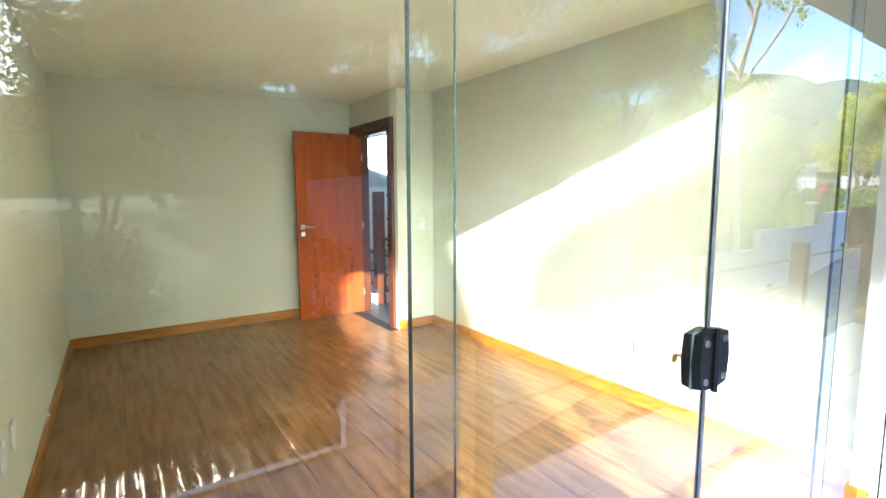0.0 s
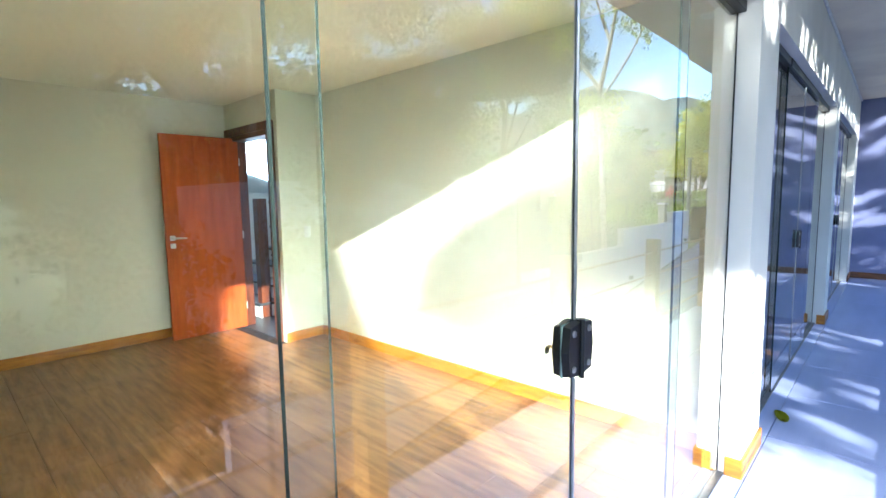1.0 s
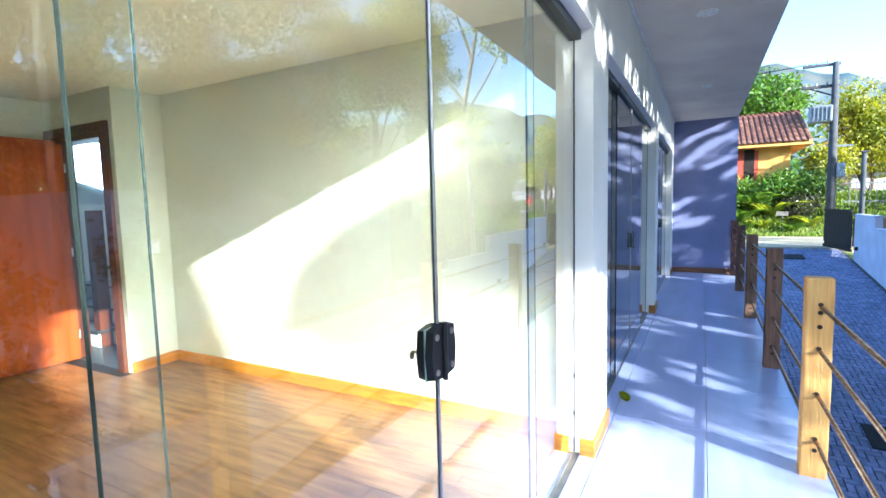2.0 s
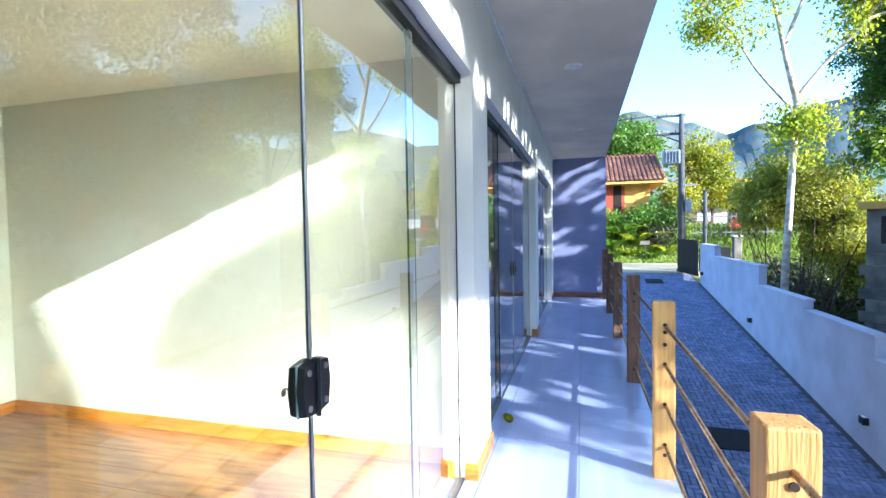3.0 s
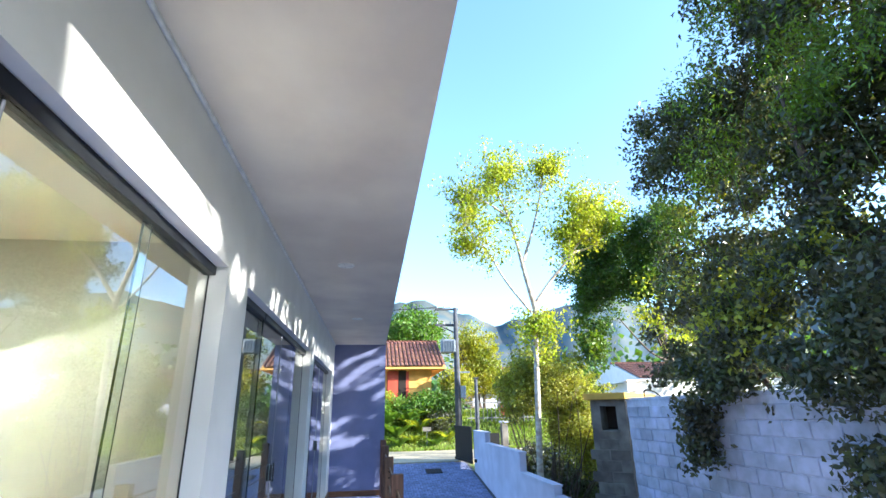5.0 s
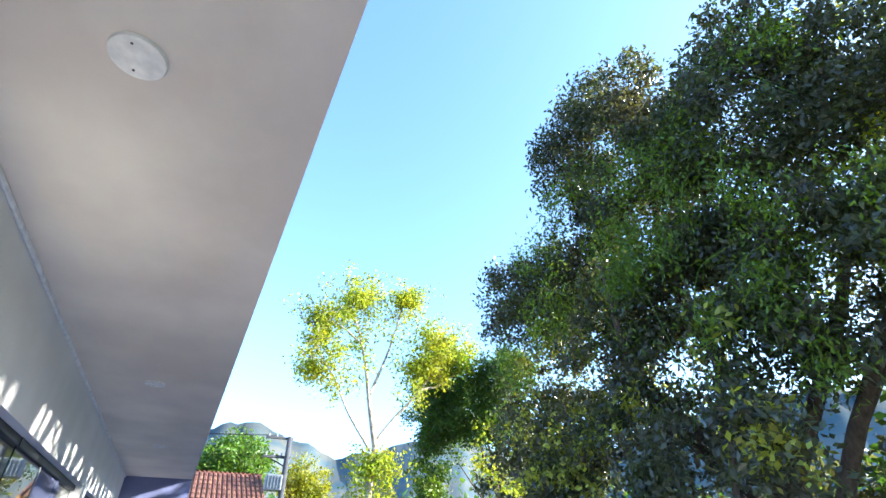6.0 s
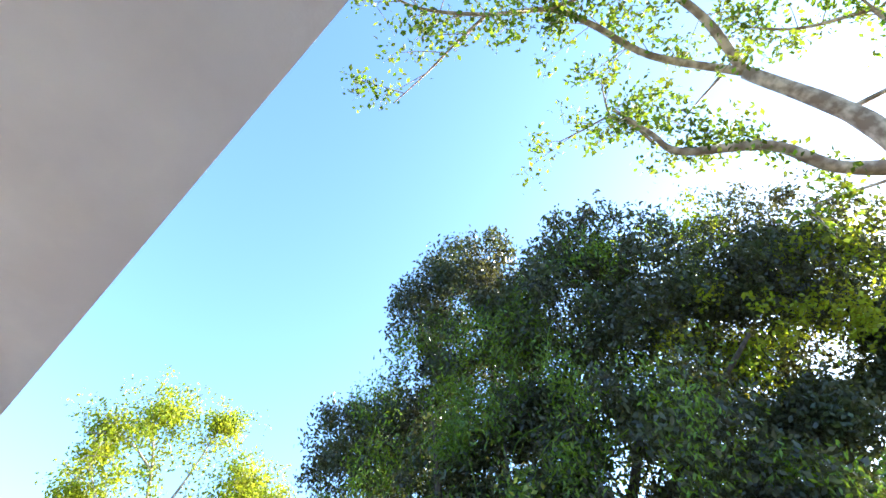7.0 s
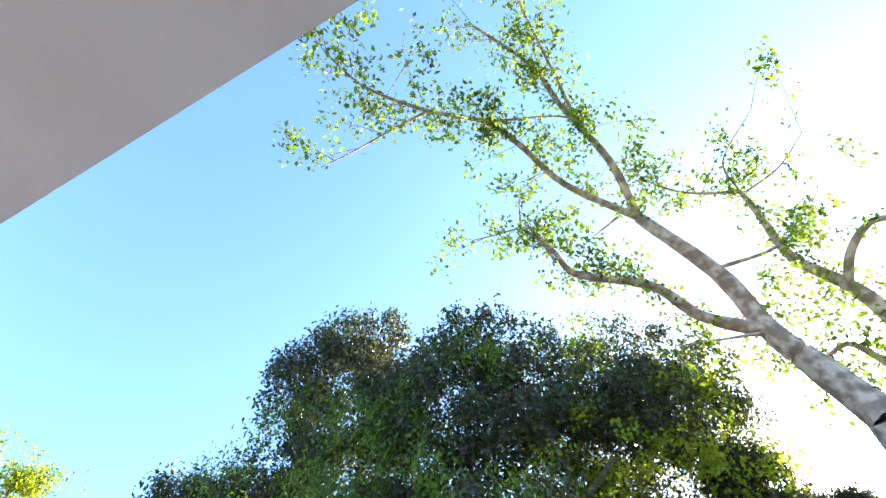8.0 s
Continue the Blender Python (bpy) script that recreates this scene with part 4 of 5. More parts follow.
# further dark tree with hanging foliage
dk2 = thing("broadleaf_tree", (18.5, -11.5, -1.0), "dark-green tree with hanging foliage beyond the wall", "tree")
bm = bmesh.new()
tube(bm, [(0, 0, -0.3), (-0.2, 0, 2.5), (0, 0.2, 5.5), (-0.6, 0.3, 7.2)], 0.28, 0.1, 10, 0.2)
for d in ((-4.4, 3.8, 6.9), (-2.4, 3.6, 7.3), (-3.8, 4.0, 5.2)):
    tube(bm, [(0, 0.1, 4.2), (d[0] * 0.5, d[1] * 0.5, d[2] - 0.8), d], 0.055, 0.015, 6)
part("trunk", bm, M_BARK, dk2, smooth=True)
pts = clumps(rng, [(16.0, -7.8, 6.6, 2.6, 1.4, 1.1, 1.0), (13.6, -6.7, 5.7, 1.4, 1.0, 1.1, 0.8), (14.0, -6.3, 3.9, 0.6, 0.5, 1.5, 0.35), (12.2, -7.8, 6.2, 1.4, 1.0, 0.8, 0.5), (11.4, -8.0, 3.6, 0.7, 0.6, 1.3, 0.3), (14.5, -6.9, 5.0, 1.2, 0.8, 0.9, 0.5), (12.8, -7.4, 4.9, 1.0, 0.7, 0.8, 0.45)], 200, 0.34, 75, 0.3, 0.9, (0.8, -0.3))
o = leaves("crown", pts - np.array([18.5, -11.5, -1.0]), 0.11, M_LEAF_G, dk2, rng, 0.4, 0.5, 0.4)
o["kind"] = "stuff"

# A brighter leaf colour gives this tree its sunlit outer leaves.
pts = clumps(rng, [(14.2, -6.6, 7.0, 1.8, 0.6, 0.5, 1.0), (12.6, -6.2, 6.3, 0.9, 0.5, 0.5, 0.6), (13.6, -6.0, 3.6, 0.6, 0.4, 0.8, 0.3), (11.0, -7.6, 4.2, 0.6, 0.5, 0.8, 0.3)], 90, 0.34, 50, 0.4, 0.9, (0.8, -0.05))
o = leaves("sunlit_foliage", pts - np.array([18.5, -11.5, -1.0]), 0.13, M_LEAF_V, dk2, rng, 0.4, 0.5, 0.4)
o["kind"] = "stuff"

# tall bare-limbed tree behind the dense one
BOUGHS = [
    (0.31, 0.13, [(-3.19, -8.99, 6.32), (-2.94, -8.91, 7.43), (-2.66, -8.7, 8.39), (-2.45, -8.08, 9.64), (-1.64, -7.1, 11.22)]),
    (0.11, 0.03, [(-1.64, -7.1, 11.22), (-1.64, -5.98, 12.19), (-1.21, -4.66, 13.0), (-0.93, -3.47, 13.54), (-0.13, -2.16, 14.09)]),
    (0.09, 0.02, [(-1.64, -7.1, 11.22), (-0.48, -5.87, 11.92), (0.08, -4.63, 12.33), (0.55, -3.81, 12.43), (1.55, -2.96, 12.39), (2.46, -1.86, 12.26), (2.77, -0.89, 12.11)]),
    (0.15, 0.03, [(-2.58, -8.7, 8.43), (-1.69, -8.19, 8.85), (-1.08, -7.47, 9.43), (0.15, -6.79, 9.85), (0.38, -6.3, 10.23), (0.67, -5.63, 10.67)]),
    (0.2, 0.05, [(-4.78, -9.78, 7.81), (-4.77, -9.48, 8.46), (-4.61, -9.26, 9.2), (-4.14, -8.94, 10.16), (-4.08, -8.24, 11.14), (-4.01, -7.88, 11.6)]),
    (0.05, 0.015, [(-4.01, -7.88, 11.6), (-2.92, -7.46, 11.91), (-2.14, -6.81, 12.3)]),
    (0.1, 0.06, [(-4.61, -9.26, 9.2), (-4.98, -8.84, 9.62), (-5.5, -8.49, 9.81), (-5.93, -8.43, 9.56)]),
    (0.09, 0.02, [(-4.3, -9.74, 7.2), (-4.15, -9.69, 7.62), (-3.88, -9.58, 8.17), (-3.37, -9.75, 8.2), (-3.17, -9.48, 8.69)]),
    (0.05, 0.015, [(-1.36, -4.93, 12.87), (-1.31, -3.5, 13.39), (-1.26, -2.44, 13.76), (-1.26, -1.56, 14.0)]),
    (0.04, 0.012, [(1.55, -2.96, 12.39), (2.34, -2.85, 12.07), (3.15, -2.79, 11.77), (4.02, -2.66, 11.4)]),
    (0.05, 0.02, [(-2.5, -8.0, 9.71), (-3.6, -8.27, 9.89), (-4.2, -8.31, 10.15)]),
    (0.04, 0.01, [(0.55, -3.81, 12.43), (-1.0, -4.57, 12.62), (-1.6, -5.15, 12.51)]),
    (0.03, 0.01, [(-4.01, -7.88, 11.6), (-3.99, -7.22, 12.09), (-4.89, -6.43, 12.34)]),
    (0.03, 0.01, [(-4.1, -7.9, 11.54), (-4.89, -7.61, 11.54), (-5.52, -7.12, 11.7)]),
    (0.035, 0.012, [(0.44, -6.6, 10.25), (0.58, -6.3, 10.85), (0.85, -6.1, 11.3), (1.4, -5.9, 11.2), (1.95, -5.8, 11.24)]),
    (0.03, 0.010, [(0.85, -6.1, 11.3), (0.70, -5.9, 11.9), (0.55, -5.8, 12.4)]),
    (0.036, 0.012, [(-2.5, -8.6, 8.3), (-1.6, -8.2, 8.2), (-0.9, -7.9, 8.15)]),
    (0.03, 0.010, [(-1.3, -6.9, 11.3), (-0.6, -6.6, 10.6), (-0.1, -6.5, 10.2)]),
]

tall = thing("tall_tree", (-3.6, -9.1, -2.8), "tall sparse-leaved tree with blotched pale limbs", "tree")
off = Vector((-3.6, -9.1, -2.8))
bm = bmesh.new()
tube(bm, [(0, -1.5, -0.3), (0.15, -1.5, 4.6), (0.28, -1.0, 7.4), Vector(BOUGHS[0][2][0]) - off], 0.36, 0.31, 14, 0.1)
tube(bm, [(-0.4, -1.4, -0.3), (-1.5, -1.1, 5.0), (-1.35, -0.8, 8.3), Vector(BOUGHS[4][2][0]) - off], 0.30, 0.2, 10, 0.1)
tube(bm, [(-1.35, -0.8, 8.3), Vector(BOUGHS[7][2][0]) - off], 0.14, 0.09, 8, 0.1)
tips = []
for r0, r1, line in BOUGHS:
    li = tube(bm, [Vector(p) - off for p in line], r0, r1, 10 if r0 > 0.08 else 6, 0.12, 6)
    if r1 < 0.06:
        st_ = []
        for k in range(4, len(li), 2 if r0 > 0.045 else 4):
            for _ in range(2 if 0.045 < r0 < 0.12 else 1):
                st_.append((li[k], (li[k] - li[k - 1]).normalized() * 0.8 + Vector(rng.normal(size=3)) * 0.6))
        one = twigs(bm, rng, st_, 1.0, 0.012)
        tips += one
        two = twigs(bm, rng, [(p, Vector(rng.normal(size=3)) + Vector((0, 0.5, 0.2))) for p in one[1::2]], 0.5, 0.006)
        tips += two
part("trunk", bm, M_BARK_W, tall, "pale blotched grey-brown bark", True)
cen = []
for p in tips:
    if rng.uniform() < 0.62:
        m = int(rng.integers(4, 12))
        cen.append(np.array(p) + rng.normal(size=(m, 3)) * 0.14)
sprays = [(0.6, -3.9, 12.1, 0.9, 0.6, 0.30, 1.0), (1.3, -3.2, 12.0, 0.7, 0.5, 0.30, 0.8), (-1.3, -5.0, 12.4, 0.5, 0.7, 0.5, 0.9), (-0.3, -6.9, 10.0, 0.7, 0.5, 0.35, 0.9),
          (-0.9, -7.2, 9.9, 0.5, 0.4, 0.4, 0.5), (-3.9, -7.7, 11.9, 0.7, 0.5, 0.4, 0.7), (-0.9, -3.6, 13.3, 0.4, 0.7, 0.4, 0.7), (0.3, -6.1, 11.0, 0.5, 0.4, 0.5, 0.6)]
cen.append(clumps(rng, sprays, 20, 0.38, 12, 0.0) - np.array(off))
o = leaves("crown", np.concatenate(cen), 0.135, M_LEAF_T, tall, rng, 0.3, 0.62, 0.5)
o["kind"] = "stuff"

# slender white-trunked tree behind the retaining wall
thin = thing("slender_tree", (12.0, -3.72, -2.6), "slender pale-trunked tree with airy yellow-green leaves", "tree")
off = Vector((12.0, -3.72, -2.6))
bm = bmesh.new()
tube(bm, [(0, 0, -0.2), (0.05, 0.02, 2.5), (0, -0.05, 4.6), (0, -0.15, 6.6)], 0.082, 0.06, 10, 0.1)
ends = []
for line, r in (([(0, -0.15, 6.5), (0, 0.05, 7.4), (0.1, 0.35, 9.0), (0.2, 0.9, 10.4)], 0.07), ([(0, -0.15, 6.6), (0.1, -0.7, 7.3), (0, -1.3, 8.0), (0, -1.9, 9.0)], 0.06),
                ([(0, -0.05, 6.4), (-0.1, 0.6, 7.2), (-0.1, 1.05, 8.0), (-0.2, 1.7, 8.8)], 0.035), ([(0.05, 0.1, 7.6), (0.1, -0.4, 9.0), (0.1, -0.8, 10.6)], 0.045),
                ([(0, -1.3, 8.0), (0.2, -2.0, 8.3), (0.1, -2.7, 8.9)], 0.035), ([(0.1, 0.35, 9.0), (0, 1.1, 9.4), (0, 1.9, 9.3)], 0.03)):
    li = tube(bm, line, r, 0.012, 7, 0.1)
    st_ = [(li[k], Vector(rng.normal(size=3)) + Vector((0, 0, 0.4))) for k in range(len(li) // 2, len(li)) for _ in range(2)]
    ends += twigs(bm, rng, st_, 0.6, 0.008)
part("trunk", bm, M_BARK_T, thin, "pale blotched bark", True)
E_T = [(12.0, -3.1, 7.6, 0.8, 0.9, 0.55, 1.0), (12.0, -4.5, 7.9, 0.7, 0.7, 0.5, 0.8), (12.1, -2.3, 6.5, 0.6, 0.55, 0.9, 0.8), (12, -5.7, 6.8, 0.8, 0.9, 0.6, 1.2), (12, -5.0, 6.0, 0.7, 0.8, 0.5, 0.9), (12.0, -3.9, 3.5, 0.5, 0.6, 0.7, 0.9), (12, -2.2, 5.5, 0.4, 0.5, 0.5, 0.3)]
pts = clumps(rng, [(a, b, c, d * 1.2, e * 1.2, f * 1.25, w) for a, b, c, d, e, f, w in E_T], 72, 0.34, 45, 0.0, 0.7, (0.6, -0.2))
tw = np.concatenate([np.array(p + off) + rng.normal(size=(16, 3)) * 0.11 for p in ends])
o = leaves("crown", np.concatenate([pts, tw]) - np.array(off), 0.09, M_LEAF_Y, thin, rng, 0.3, 0.55, 0.3)
o["kind"] = "stuff"


def small_tree(name, base, ells, leaf_size, material, label, per=60, ln=70, stems=6, r=0.05, shell=0.2, cat="tree", bark=M_BARK, open_to_sun=False):
    t = thing(name, base, label, cat)
    b = Vector(base)
    bm = bmesh.new()
    for i in range(stems):
        e = ells[i % len(ells)]
        tip = Vector((e[0], e[1], e[2])) + Vector(rng.normal(size=3)) * 0.5 * min(e[3], e[5]) - b
        foot = Vector((rng.normal() * 0.15, rng.normal() * 0.15, -0.1)) if stems > 2 else Vector((0, 0, -0.1))
        tube(bm, [foot, foot.lerp(tip, 0.5) + Vector(rng.normal(size=3)) * 0.15, tip], r, r * 0.3, 6, 0.1)
    part("trunk", bm, bark, t, smooth=True)
    pts = clumps(rng, ells, per, 0.07 * leaf_size / 0.1 * 5, ln, shell)
    if open_to_sun:
        pts = airy(pts)
    o = leaves("crown", pts - np.array(b), leaf_size, material, t, rng, 0.3)
    o["kind"] = "stuff"
    return t


small_tree("bushy_tree", (14.3, -4.8, -1.8), [(14.3, -4.8, 2.4, 1.2, 1.2, 0.9, 1.0), (14.2, -5.6, 1.7, 1.0, 0.9, 1.0, 0.8), (14.3, -3.9, 1.9, 0.8, 0.6, 0.8, 0.5), (14.2, -6.0, 0.5, 0.7, 0.5, 0.9, 0.5), (14.2, -5.3, 0.7, 0.6, 0.8, 0.6, 0.15)], 0.085, M_LEAF_B, "many-stemmed olive-green bushy tree behind the wall", 180, 85, 26, 0.022)
small_tree("golden_tree", (28.4, -5.9, 1.7), [(28.4, -5.7, 4.8, 1.5, 1.5, 1.5, 1.3), (28.4, -6.4, 3.5, 1.5, 1.6, 1.25, 1.1), (26.4, -4.3, 2.9, 0.9, 0.9, 0.8, 0.6)], 0.16, M_LEAF_F, "golden-yellow leafy tree behind the utility pole", 80, 60, 5, 0.09)
small_tree("round_tree", (40.0, -3.4, 1.8), [(40, -3.2, 7.4, 2.4, 2.3, 2.1, 1.0), (40, -1.2, 6.6, 2.0, 1.8, 1.8, 0.6)], 0.26, M_LEAF_R, "round bright-green tree behind the clay roof", 150, 75, 3, 0.2, 0.5)
for i, (x, y, z, s, m) in enumerate(((25.8, -1.6, 1.3, 0.9, M_LEAF_R), (26.2, -0.4, 1.5, 0.9, M_LEAF_Y), (25.4, -0.2, 1.1, 0.9, M_LEAF_R), (26.2, -2.7, 1.5, 0.9, M_LEAF_R), (25.4, -3.2, 0.6, 0.6, M_LEAF_D), (25.8, 1.0, 1.3, 1.0, M_LEAF_G), (26.0, -3.9, 1.5, 0.8, M_LEAF_G), (25.2, -8.6, 1.4, 1.0, M_LEAF_D), (17.0, -5.4, -0.4, 0.7, M_LEAF_D), (15.7, -5.5, -0.9, 1.0, M_LEAF_D), (15.3, -7.0, -1.0, 1.2, M_LEAF_D), (16.2, -4.4, -0.5, 0.6, M_LEAF_D), (16.6, -7.2, -0.3, 1.0, M_LEAF_G), (-3.2, -6.6, -2.6, 1.1, M_LEAF_D), (-0.8, -6.4, -2.7, 1.0, M_LEAF_D), (1.6, -6.8, -2.2, 1.6, M_LEAF_D), (-2.0, -8.6, -2.5, 1.3, M_LEAF_D), (0.8, -9.0, -2.0, 1.7, M_LEAF_G), (3.6, -9.2, -1.9, 1.7, M_LEAF_D), (-5.6, -6.4, -2.2, 1.5, M_LEAF_G), (-4.4, -10.6, -1.8, 1.8, M_LEAF_D), (2.7, -6.9, -0.2, 1.3, M_LEAF_G), (2.5, -8.2, 0.3, 1.5, M_LEAF_D), (3.0, -7.6, -1.4, 1.5, M_LEAF_G), (3.0, -5.7, -1.7, 1.0, M_LEAF_D))):
    small_tree("shrub", (x, y, z - 0.4), [(x, y, z + 0.5 * s, s, s, 0.65 * s, 1.0)], 0.14, m, "leafy green shrub on the bank" if i < 7 else "dark-green shrub beyond the wall", 45, 45, 4, 0.02, cat="shrub")


# The second tree is added out of view to shade the room floor.
for i, (x, y, s) in enumerate(((-9.5, -9.5, 2.2), (-5.3, -8.6, 2.3), (-0.6, -10.6, 1.5), (2.6, -10.6, 2.1), (5.6, -10.2, 2.2), (9.2, -10.6, 2.0), (12.5, -11.5, 2.1), (-0.1, -12.4, 1.6))):
    top = (6.4, 6.8, 0.5, 5.6, 3.0, 2.2, 2.0, 5.6)[i]
    small_tree("hedge_tree", (x, y, -2.7), [(x, y, top - 0.55 * s, 1.1 * s, 0.8 * s, 0.8 * s, 1.2), (x + 0.3, y + 0.3, top - 1.5 * s, 1.1 * s, 0.8 * s, 0.9 * s, 1.0)], 0.17, M_LEAF_G if i % 2 else M_LEAF_D, "leafy green tree in the lower garden", 70 if i == 7 else 115 if i == 1 else 80, 60, 3, 0.12, 0.3, open_to_sun=True)


def fan_plant(x, y, z, s, m):
    """A rosette of long arching blades."""
    t = thing("broad_leaf_plant", (x, y, z), "arching long-leaved garden plant on the bank", "plant", "garden plants")
    for i in range(11):
        a = 2 * math.pi * i / 11 + rng.uniform(-0.2, 0.2)
        l = s * rng.uniform(0.8, 1.3)
        bm = bmesh.new()
        prev = None
        for k in range(6):
            f = k / 5
            rr = l * f * 0.9
            hh = l * (1.1 * f - 0.75 * f * f)
            w = 0.10 * s * math.sin(math.pi * (0.12 + 0.86 * f))
            c, sn = math.cos(a), math.sin(a)
            pair = (bm.verts.new((rr * c - w * sn, rr * sn + w * c, hh)), bm.verts.new((rr * c, rr * sn, hh - w * 0.3)), bm.verts.new((rr * c + w * sn, rr * sn - w * c, hh)))
            if prev:
                bm.faces.new((prev[0], prev[1], pair[1], pair[0]))
                bm.faces.new((prev[1], prev[2], pair[2], pair[1]))
            prev = pair
        part("blade", bm, m, t)


for x, y, z, s, m in ((24.9, -1.1, 0.35, 1.6, M_LEAF_R), (24.5, -1.9, 0.1, 0.9, M_LEAF_Y), (24.3, -1.2, 0.0, 0.9, M_LEAF_R), (25.2, -2.2, 0.55, 1.4, M_LEAF_Y), (24.3, -2.9, 0.0, 0.8, M_LEAF_R), (25.4, -0.6, 0.7, 1.8, M_LEAF_R), (24.6, -3.5, 0.2, 0.9, M_LEAF_Y), (25.6, -1.6, 0.8, 1.7, M_LEAF_R)):
    fan_plant(x, y, z, s, m)

bm = bmesh.new()
for i in range(24):
    p = Vector((24.2, -6.1, 1.55)) + Vector(rng.normal(size=3)) * 0.12
    bmesh.ops.create_icosphere(bm, subdivisions=1, radius=0.045, matrix=Matrix.Translation(p))
fb = thing("flowering_shrub", (24.2, -6.1, 0.9), "small shrub with bright red flowers by the fence", "shrub")
for v in bm.verts:
    v.co -= Vector((24.2, -6.1, 0.9))
part("flowers", bm, M_FLOWER, fb)["kind"] = "stuff"
bm = bmesh.new()
tube(bm, [(0, 0, -0.3), (0.02, 0, 0.3), (0, 0.02, 0.7)], 0.02, 0.01, 5)
part("stem", bm, M_BARK, fb)

# grass blades on the bank
gp_ = []
for _ in range(16000):
    x, y = rng.uniform(23.9, 27.0), rng.uniform(-10, 3)
    gp_.append((x, y, ground_z(x, y) + 0.06))
g = leaves("grass", np.array(gp_), 0.30, M_BLADE, None, rng, 0.0, 0.18, -2.0)
tagged(g, "tufts of yellow-green grass on the bank", "grass", "", "stuff")

# belt of far woods in front of the mountains
pts = []
for i in range(900):
    a = rng.uniform(-math.pi, math.pi)
    r = rng.uniform(70, 150)
    hgt = rng.uniform(3, 9)
    c = np.array([r * math.cos(a), r * math.sin(a), 2.5 + hgt * 0.5])
    pts.append(c + rng.normal(size=(60, 3)) * np.array([2.2, 2.2, hgt * 0.3]))
g = leaves("far_woods", np.concatenate(pts), 1.3, M_LEAF_G, None, rng, 0.4, 0.7)
tagged(g, "distant belt of green woodland", "woods", "", "stuff")

# ---- pieces: tiles, planks, blocks, pavers ----
def piece_mesh(name, lx, ly, lz, material, bev=0.003):
    bm = box(-lx / 2, -ly / 2, -lz, lx / 2, ly / 2, 0.0)
    top = [e for e in bm.edges if all(v.co.z > -1e-6 for v in e.verts)]
    bmesh.ops.bevel(bm, geom=top, offset=bev, segments=1, affect="EDGES")
    me = bpy.data.meshes.new(name)
    bm.to_mesh(me)
    bm.free()
    me.materials.append(material)
    return me


def piece(name, me, parent, m):
    ob = new(name, me)
    ob.parent = parent
    ob.matrix_basis = m
    return ob


slab = bpy.data.objects["veranda_slab"]
rp = random.Random(5)
tw_, th_ = 0.80, 0.54
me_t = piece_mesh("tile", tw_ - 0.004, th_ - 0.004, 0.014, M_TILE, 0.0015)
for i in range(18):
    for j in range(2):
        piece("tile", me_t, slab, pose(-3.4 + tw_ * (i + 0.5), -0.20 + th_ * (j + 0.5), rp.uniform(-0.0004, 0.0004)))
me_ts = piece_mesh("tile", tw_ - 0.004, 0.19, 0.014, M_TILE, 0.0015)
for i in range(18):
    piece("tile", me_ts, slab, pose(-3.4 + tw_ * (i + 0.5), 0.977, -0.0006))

floor = bpy.data.objects["floor_room"]
me_p = piece_mesh("plank", 0.192, 1.196, 0.010, M_PLANK, 0.0007)
for i in range(18):
    x = XL + 0.097 + 0.194 * i
    if x > XR + 0.05:
        break
    o = rp.uniform(0, 1.1)
    y = B + 0.02 - o
    while y < YB:
        a, b = max(y, B + 0.02), min(y + 1.198, YB if x < XN - 0.05 else YN)
        if b - a > 0.05:
            pl = piece("plank", me_p, floor, pose(x, (a + b) / 2, rp.uniform(-0.0004, 0.0002)))
            pl.scale = (1, (b - a - 0.002) / 1.196, 1)
        y += 1.198

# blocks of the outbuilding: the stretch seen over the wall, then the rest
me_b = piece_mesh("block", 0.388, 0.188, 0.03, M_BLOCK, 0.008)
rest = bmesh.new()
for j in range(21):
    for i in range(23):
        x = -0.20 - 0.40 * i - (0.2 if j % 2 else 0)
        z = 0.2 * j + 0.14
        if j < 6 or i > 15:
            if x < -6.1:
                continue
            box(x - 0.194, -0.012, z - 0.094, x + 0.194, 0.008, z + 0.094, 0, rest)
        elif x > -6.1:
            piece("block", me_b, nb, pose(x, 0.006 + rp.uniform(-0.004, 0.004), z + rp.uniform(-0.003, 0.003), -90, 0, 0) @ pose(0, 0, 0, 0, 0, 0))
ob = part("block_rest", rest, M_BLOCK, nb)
ob["kind"] = "stuff"
me_g = piece_mesh("block", 0.388, 0.188, 0.03, M_BLOCK_G, 0.008)
for j in range(6, 21):
    for i in range(4):
        x = 0.20 + 0.40 * i + (0.2 if j % 2 else 0)
        z = 0.2 * j + 0.14
        if x < 0.66 and not (WX0 - 0.2 < x < WX1 + 0.2 and WZ0 - 0.1 < z < WZ1 + 0.1):
            piece("block", me_g, gb, pose(x, 0.006 + rp.uniform(-0.004, 0.004), z, -90, 0, 0))

# pavers of the driveway, herringbone
ang_d = math.degrees(math.atan(0.131))
drive = structure("driveway", box(-9, YW, -0.08, 18.85, -0.13, -0.03), M_SAND, "sandy bed of the paved driveway", "pavement")
for v in drive.data.vertices:
    v.co.z += drive_z(v.co.x)
bm = bmesh.new()
bm.from_mesh(drive.data)
bmesh.ops.bisect_plane(bm, geom=bm.verts[:] + bm.edges[:] + bm.faces[:], plane_co=(-2.8, 0, 0), plane_no=(1, 0, 0))
for v in bm.verts:
    v.co.z = drive_z(v.co.x) + (-0.03 if v.co.z > drive_z(v.co.x) - 0.055 else -0.09)
bm.to_mesh(drive.data)
bm.free()
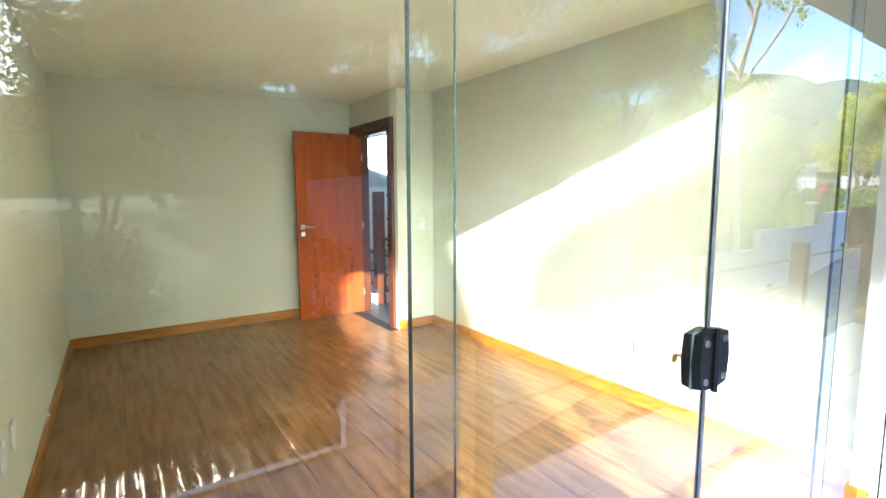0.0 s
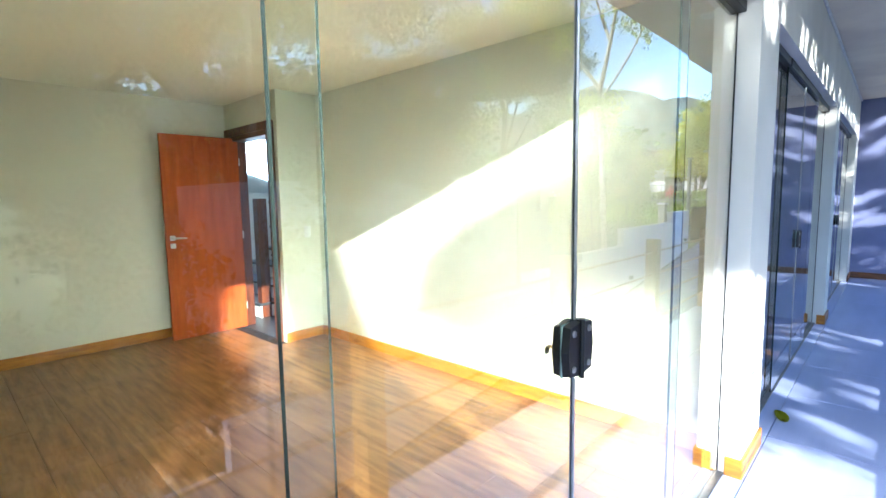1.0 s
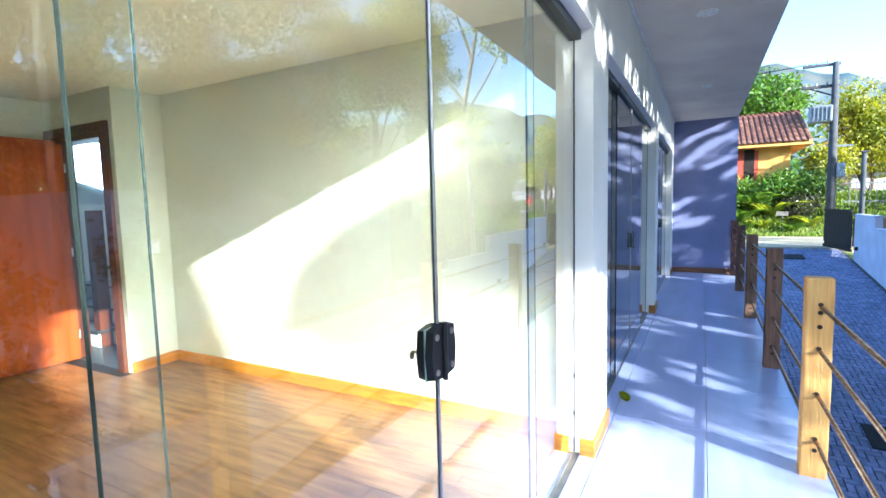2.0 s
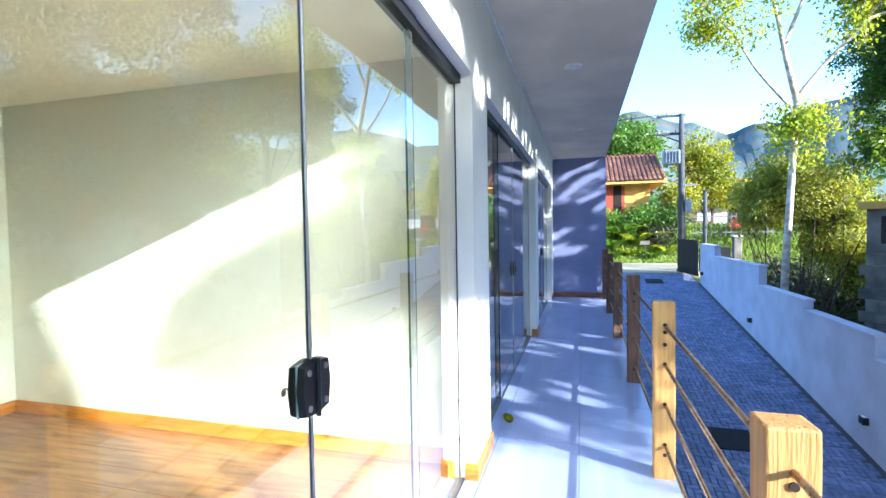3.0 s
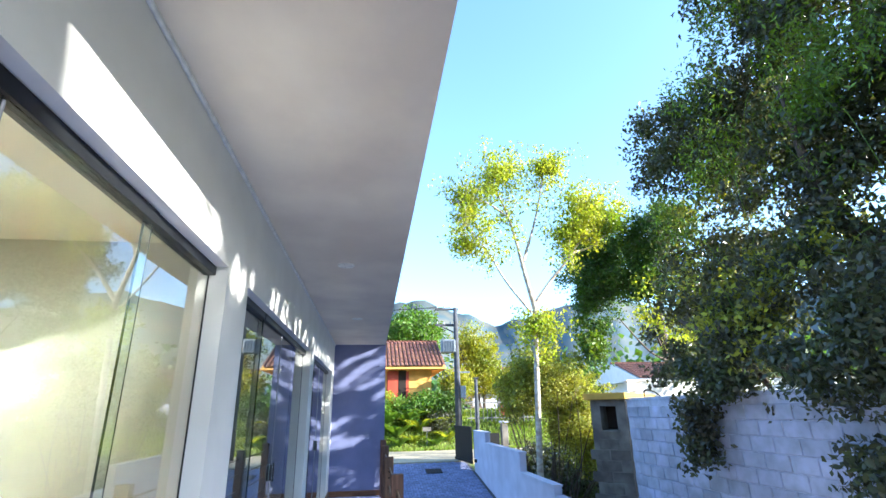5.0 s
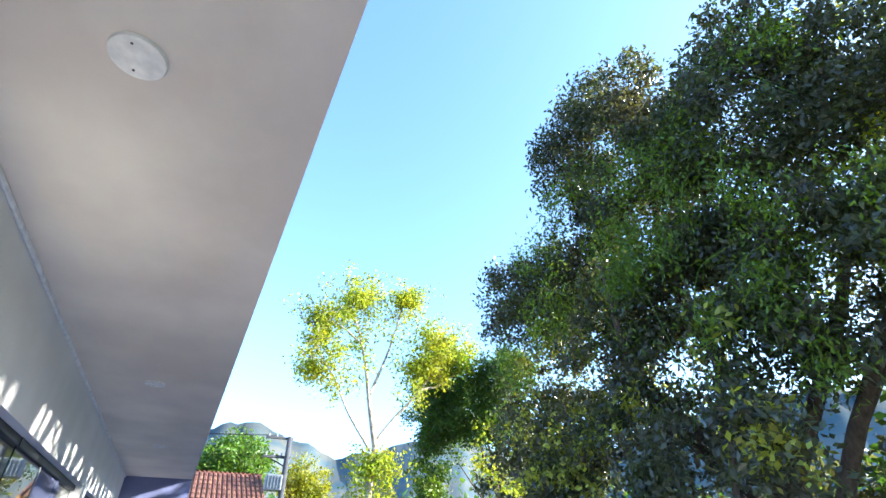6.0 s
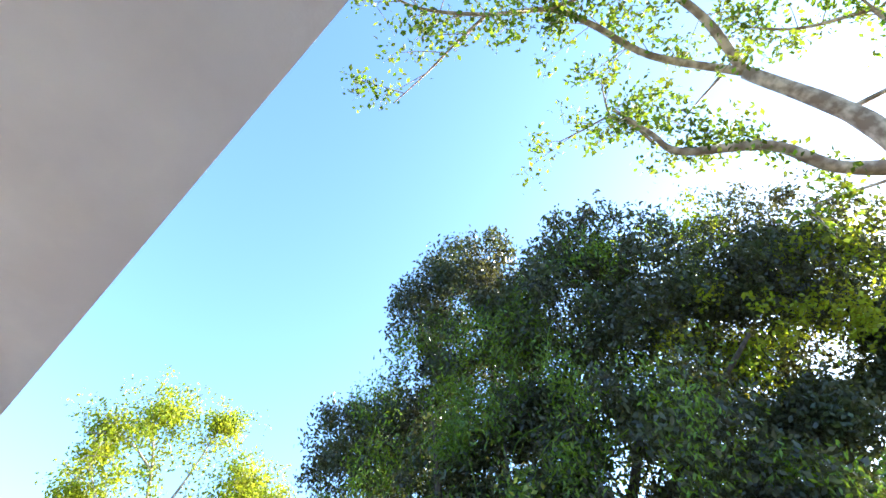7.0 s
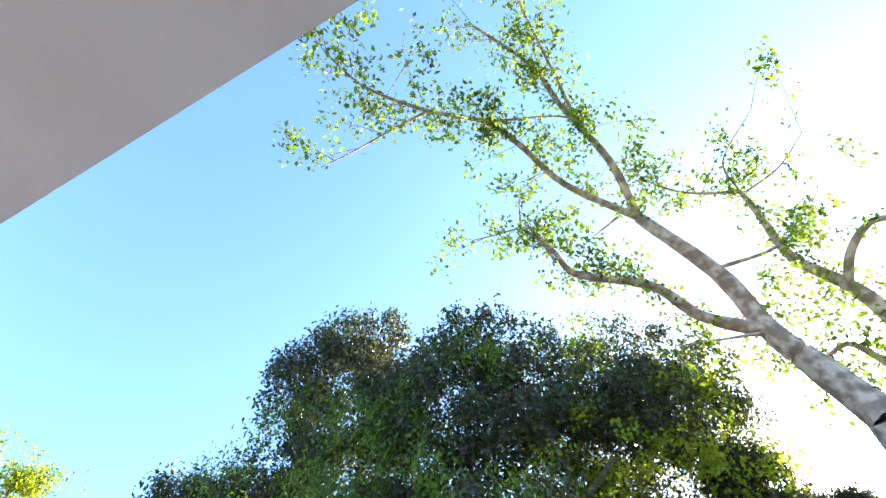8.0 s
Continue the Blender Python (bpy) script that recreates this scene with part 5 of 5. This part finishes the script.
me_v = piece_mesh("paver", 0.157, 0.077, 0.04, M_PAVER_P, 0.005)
spots = []
for a in range(-120, 245):
    for b in range(-44, 4):
        # unit cell of a 2:1 herringbone on a 0.08 m grid
        cx, cy = a, b
        k = (cx - cy) % 4
        if k == 0:
            spots.append(((cx + 1.0) * 0.08, (cy + 0.5) * 0.08, 0))
        elif k == 3:
            spots.append(((cx + 0.5) * 0.08, (cy + 1.0) * 0.08, 1))
near, far = [], []
for x, y, r in spots:
    if -8.9 < x < 18.76 and YW + 0.1 < y < -0.24:
        (near if 5.2 < x < 7.6 and y < -1.5 else far).append((x, y, r))
for x, y, r in near[:300]:
    piece("paver", me_v, drive, pose(x, y, drive_z(x) + rp.uniform(-0.004, 0.003), rp.uniform(-0.8, 0.8), -ang_d + rp.uniform(-0.8, 0.8), 90 * r))
vs, fs = [], []
sl_ = 0.131
for x, y, r in near[300:] + far:
    hx, hy = (0.0785, 0.0385) if r == 0 else (0.0385, 0.0785)
    z = drive_z(x) + rp.uniform(-0.004, 0.003)
    k = sl_ if x > -2.8 else 0.0
    n = len(vs)
    vs += [(x - hx, y - hy, z - 0.03 - k * hx), (x + hx, y - hy, z - 0.03 + k * hx), (x + hx, y + hy, z - 0.03 + k * hx), (x - hx, y + hy, z - 0.03 - k * hx)]
    hx -= 0.005
    hy -= 0.005
    t1, t2 = rp.uniform(-0.002, 0.002), rp.uniform(-0.002, 0.002)
    vs += [(x - hx, y - hy, z - k * hx + t1), (x + hx, y - hy, z + k * hx + t2), (x + hx, y + hy, z + k * hx - t1), (x - hx, y + hy, z - k * hx - t2)]
    fs += [(n + 4, n + 5, n + 6, n + 7), (n, n + 1, n + 5, n + 4), (n + 1, n + 2, n + 6, n + 5), (n + 2, n + 3, n + 7, n + 6), (n + 3, n, n + 4, n + 7)]
me = bpy.data.meshes.new("paver_rest")
me.from_pydata(vs, [], fs)
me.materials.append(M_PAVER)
ob = new("paver_rest", me)
ob.parent = drive
ob["kind"] = "stuff"
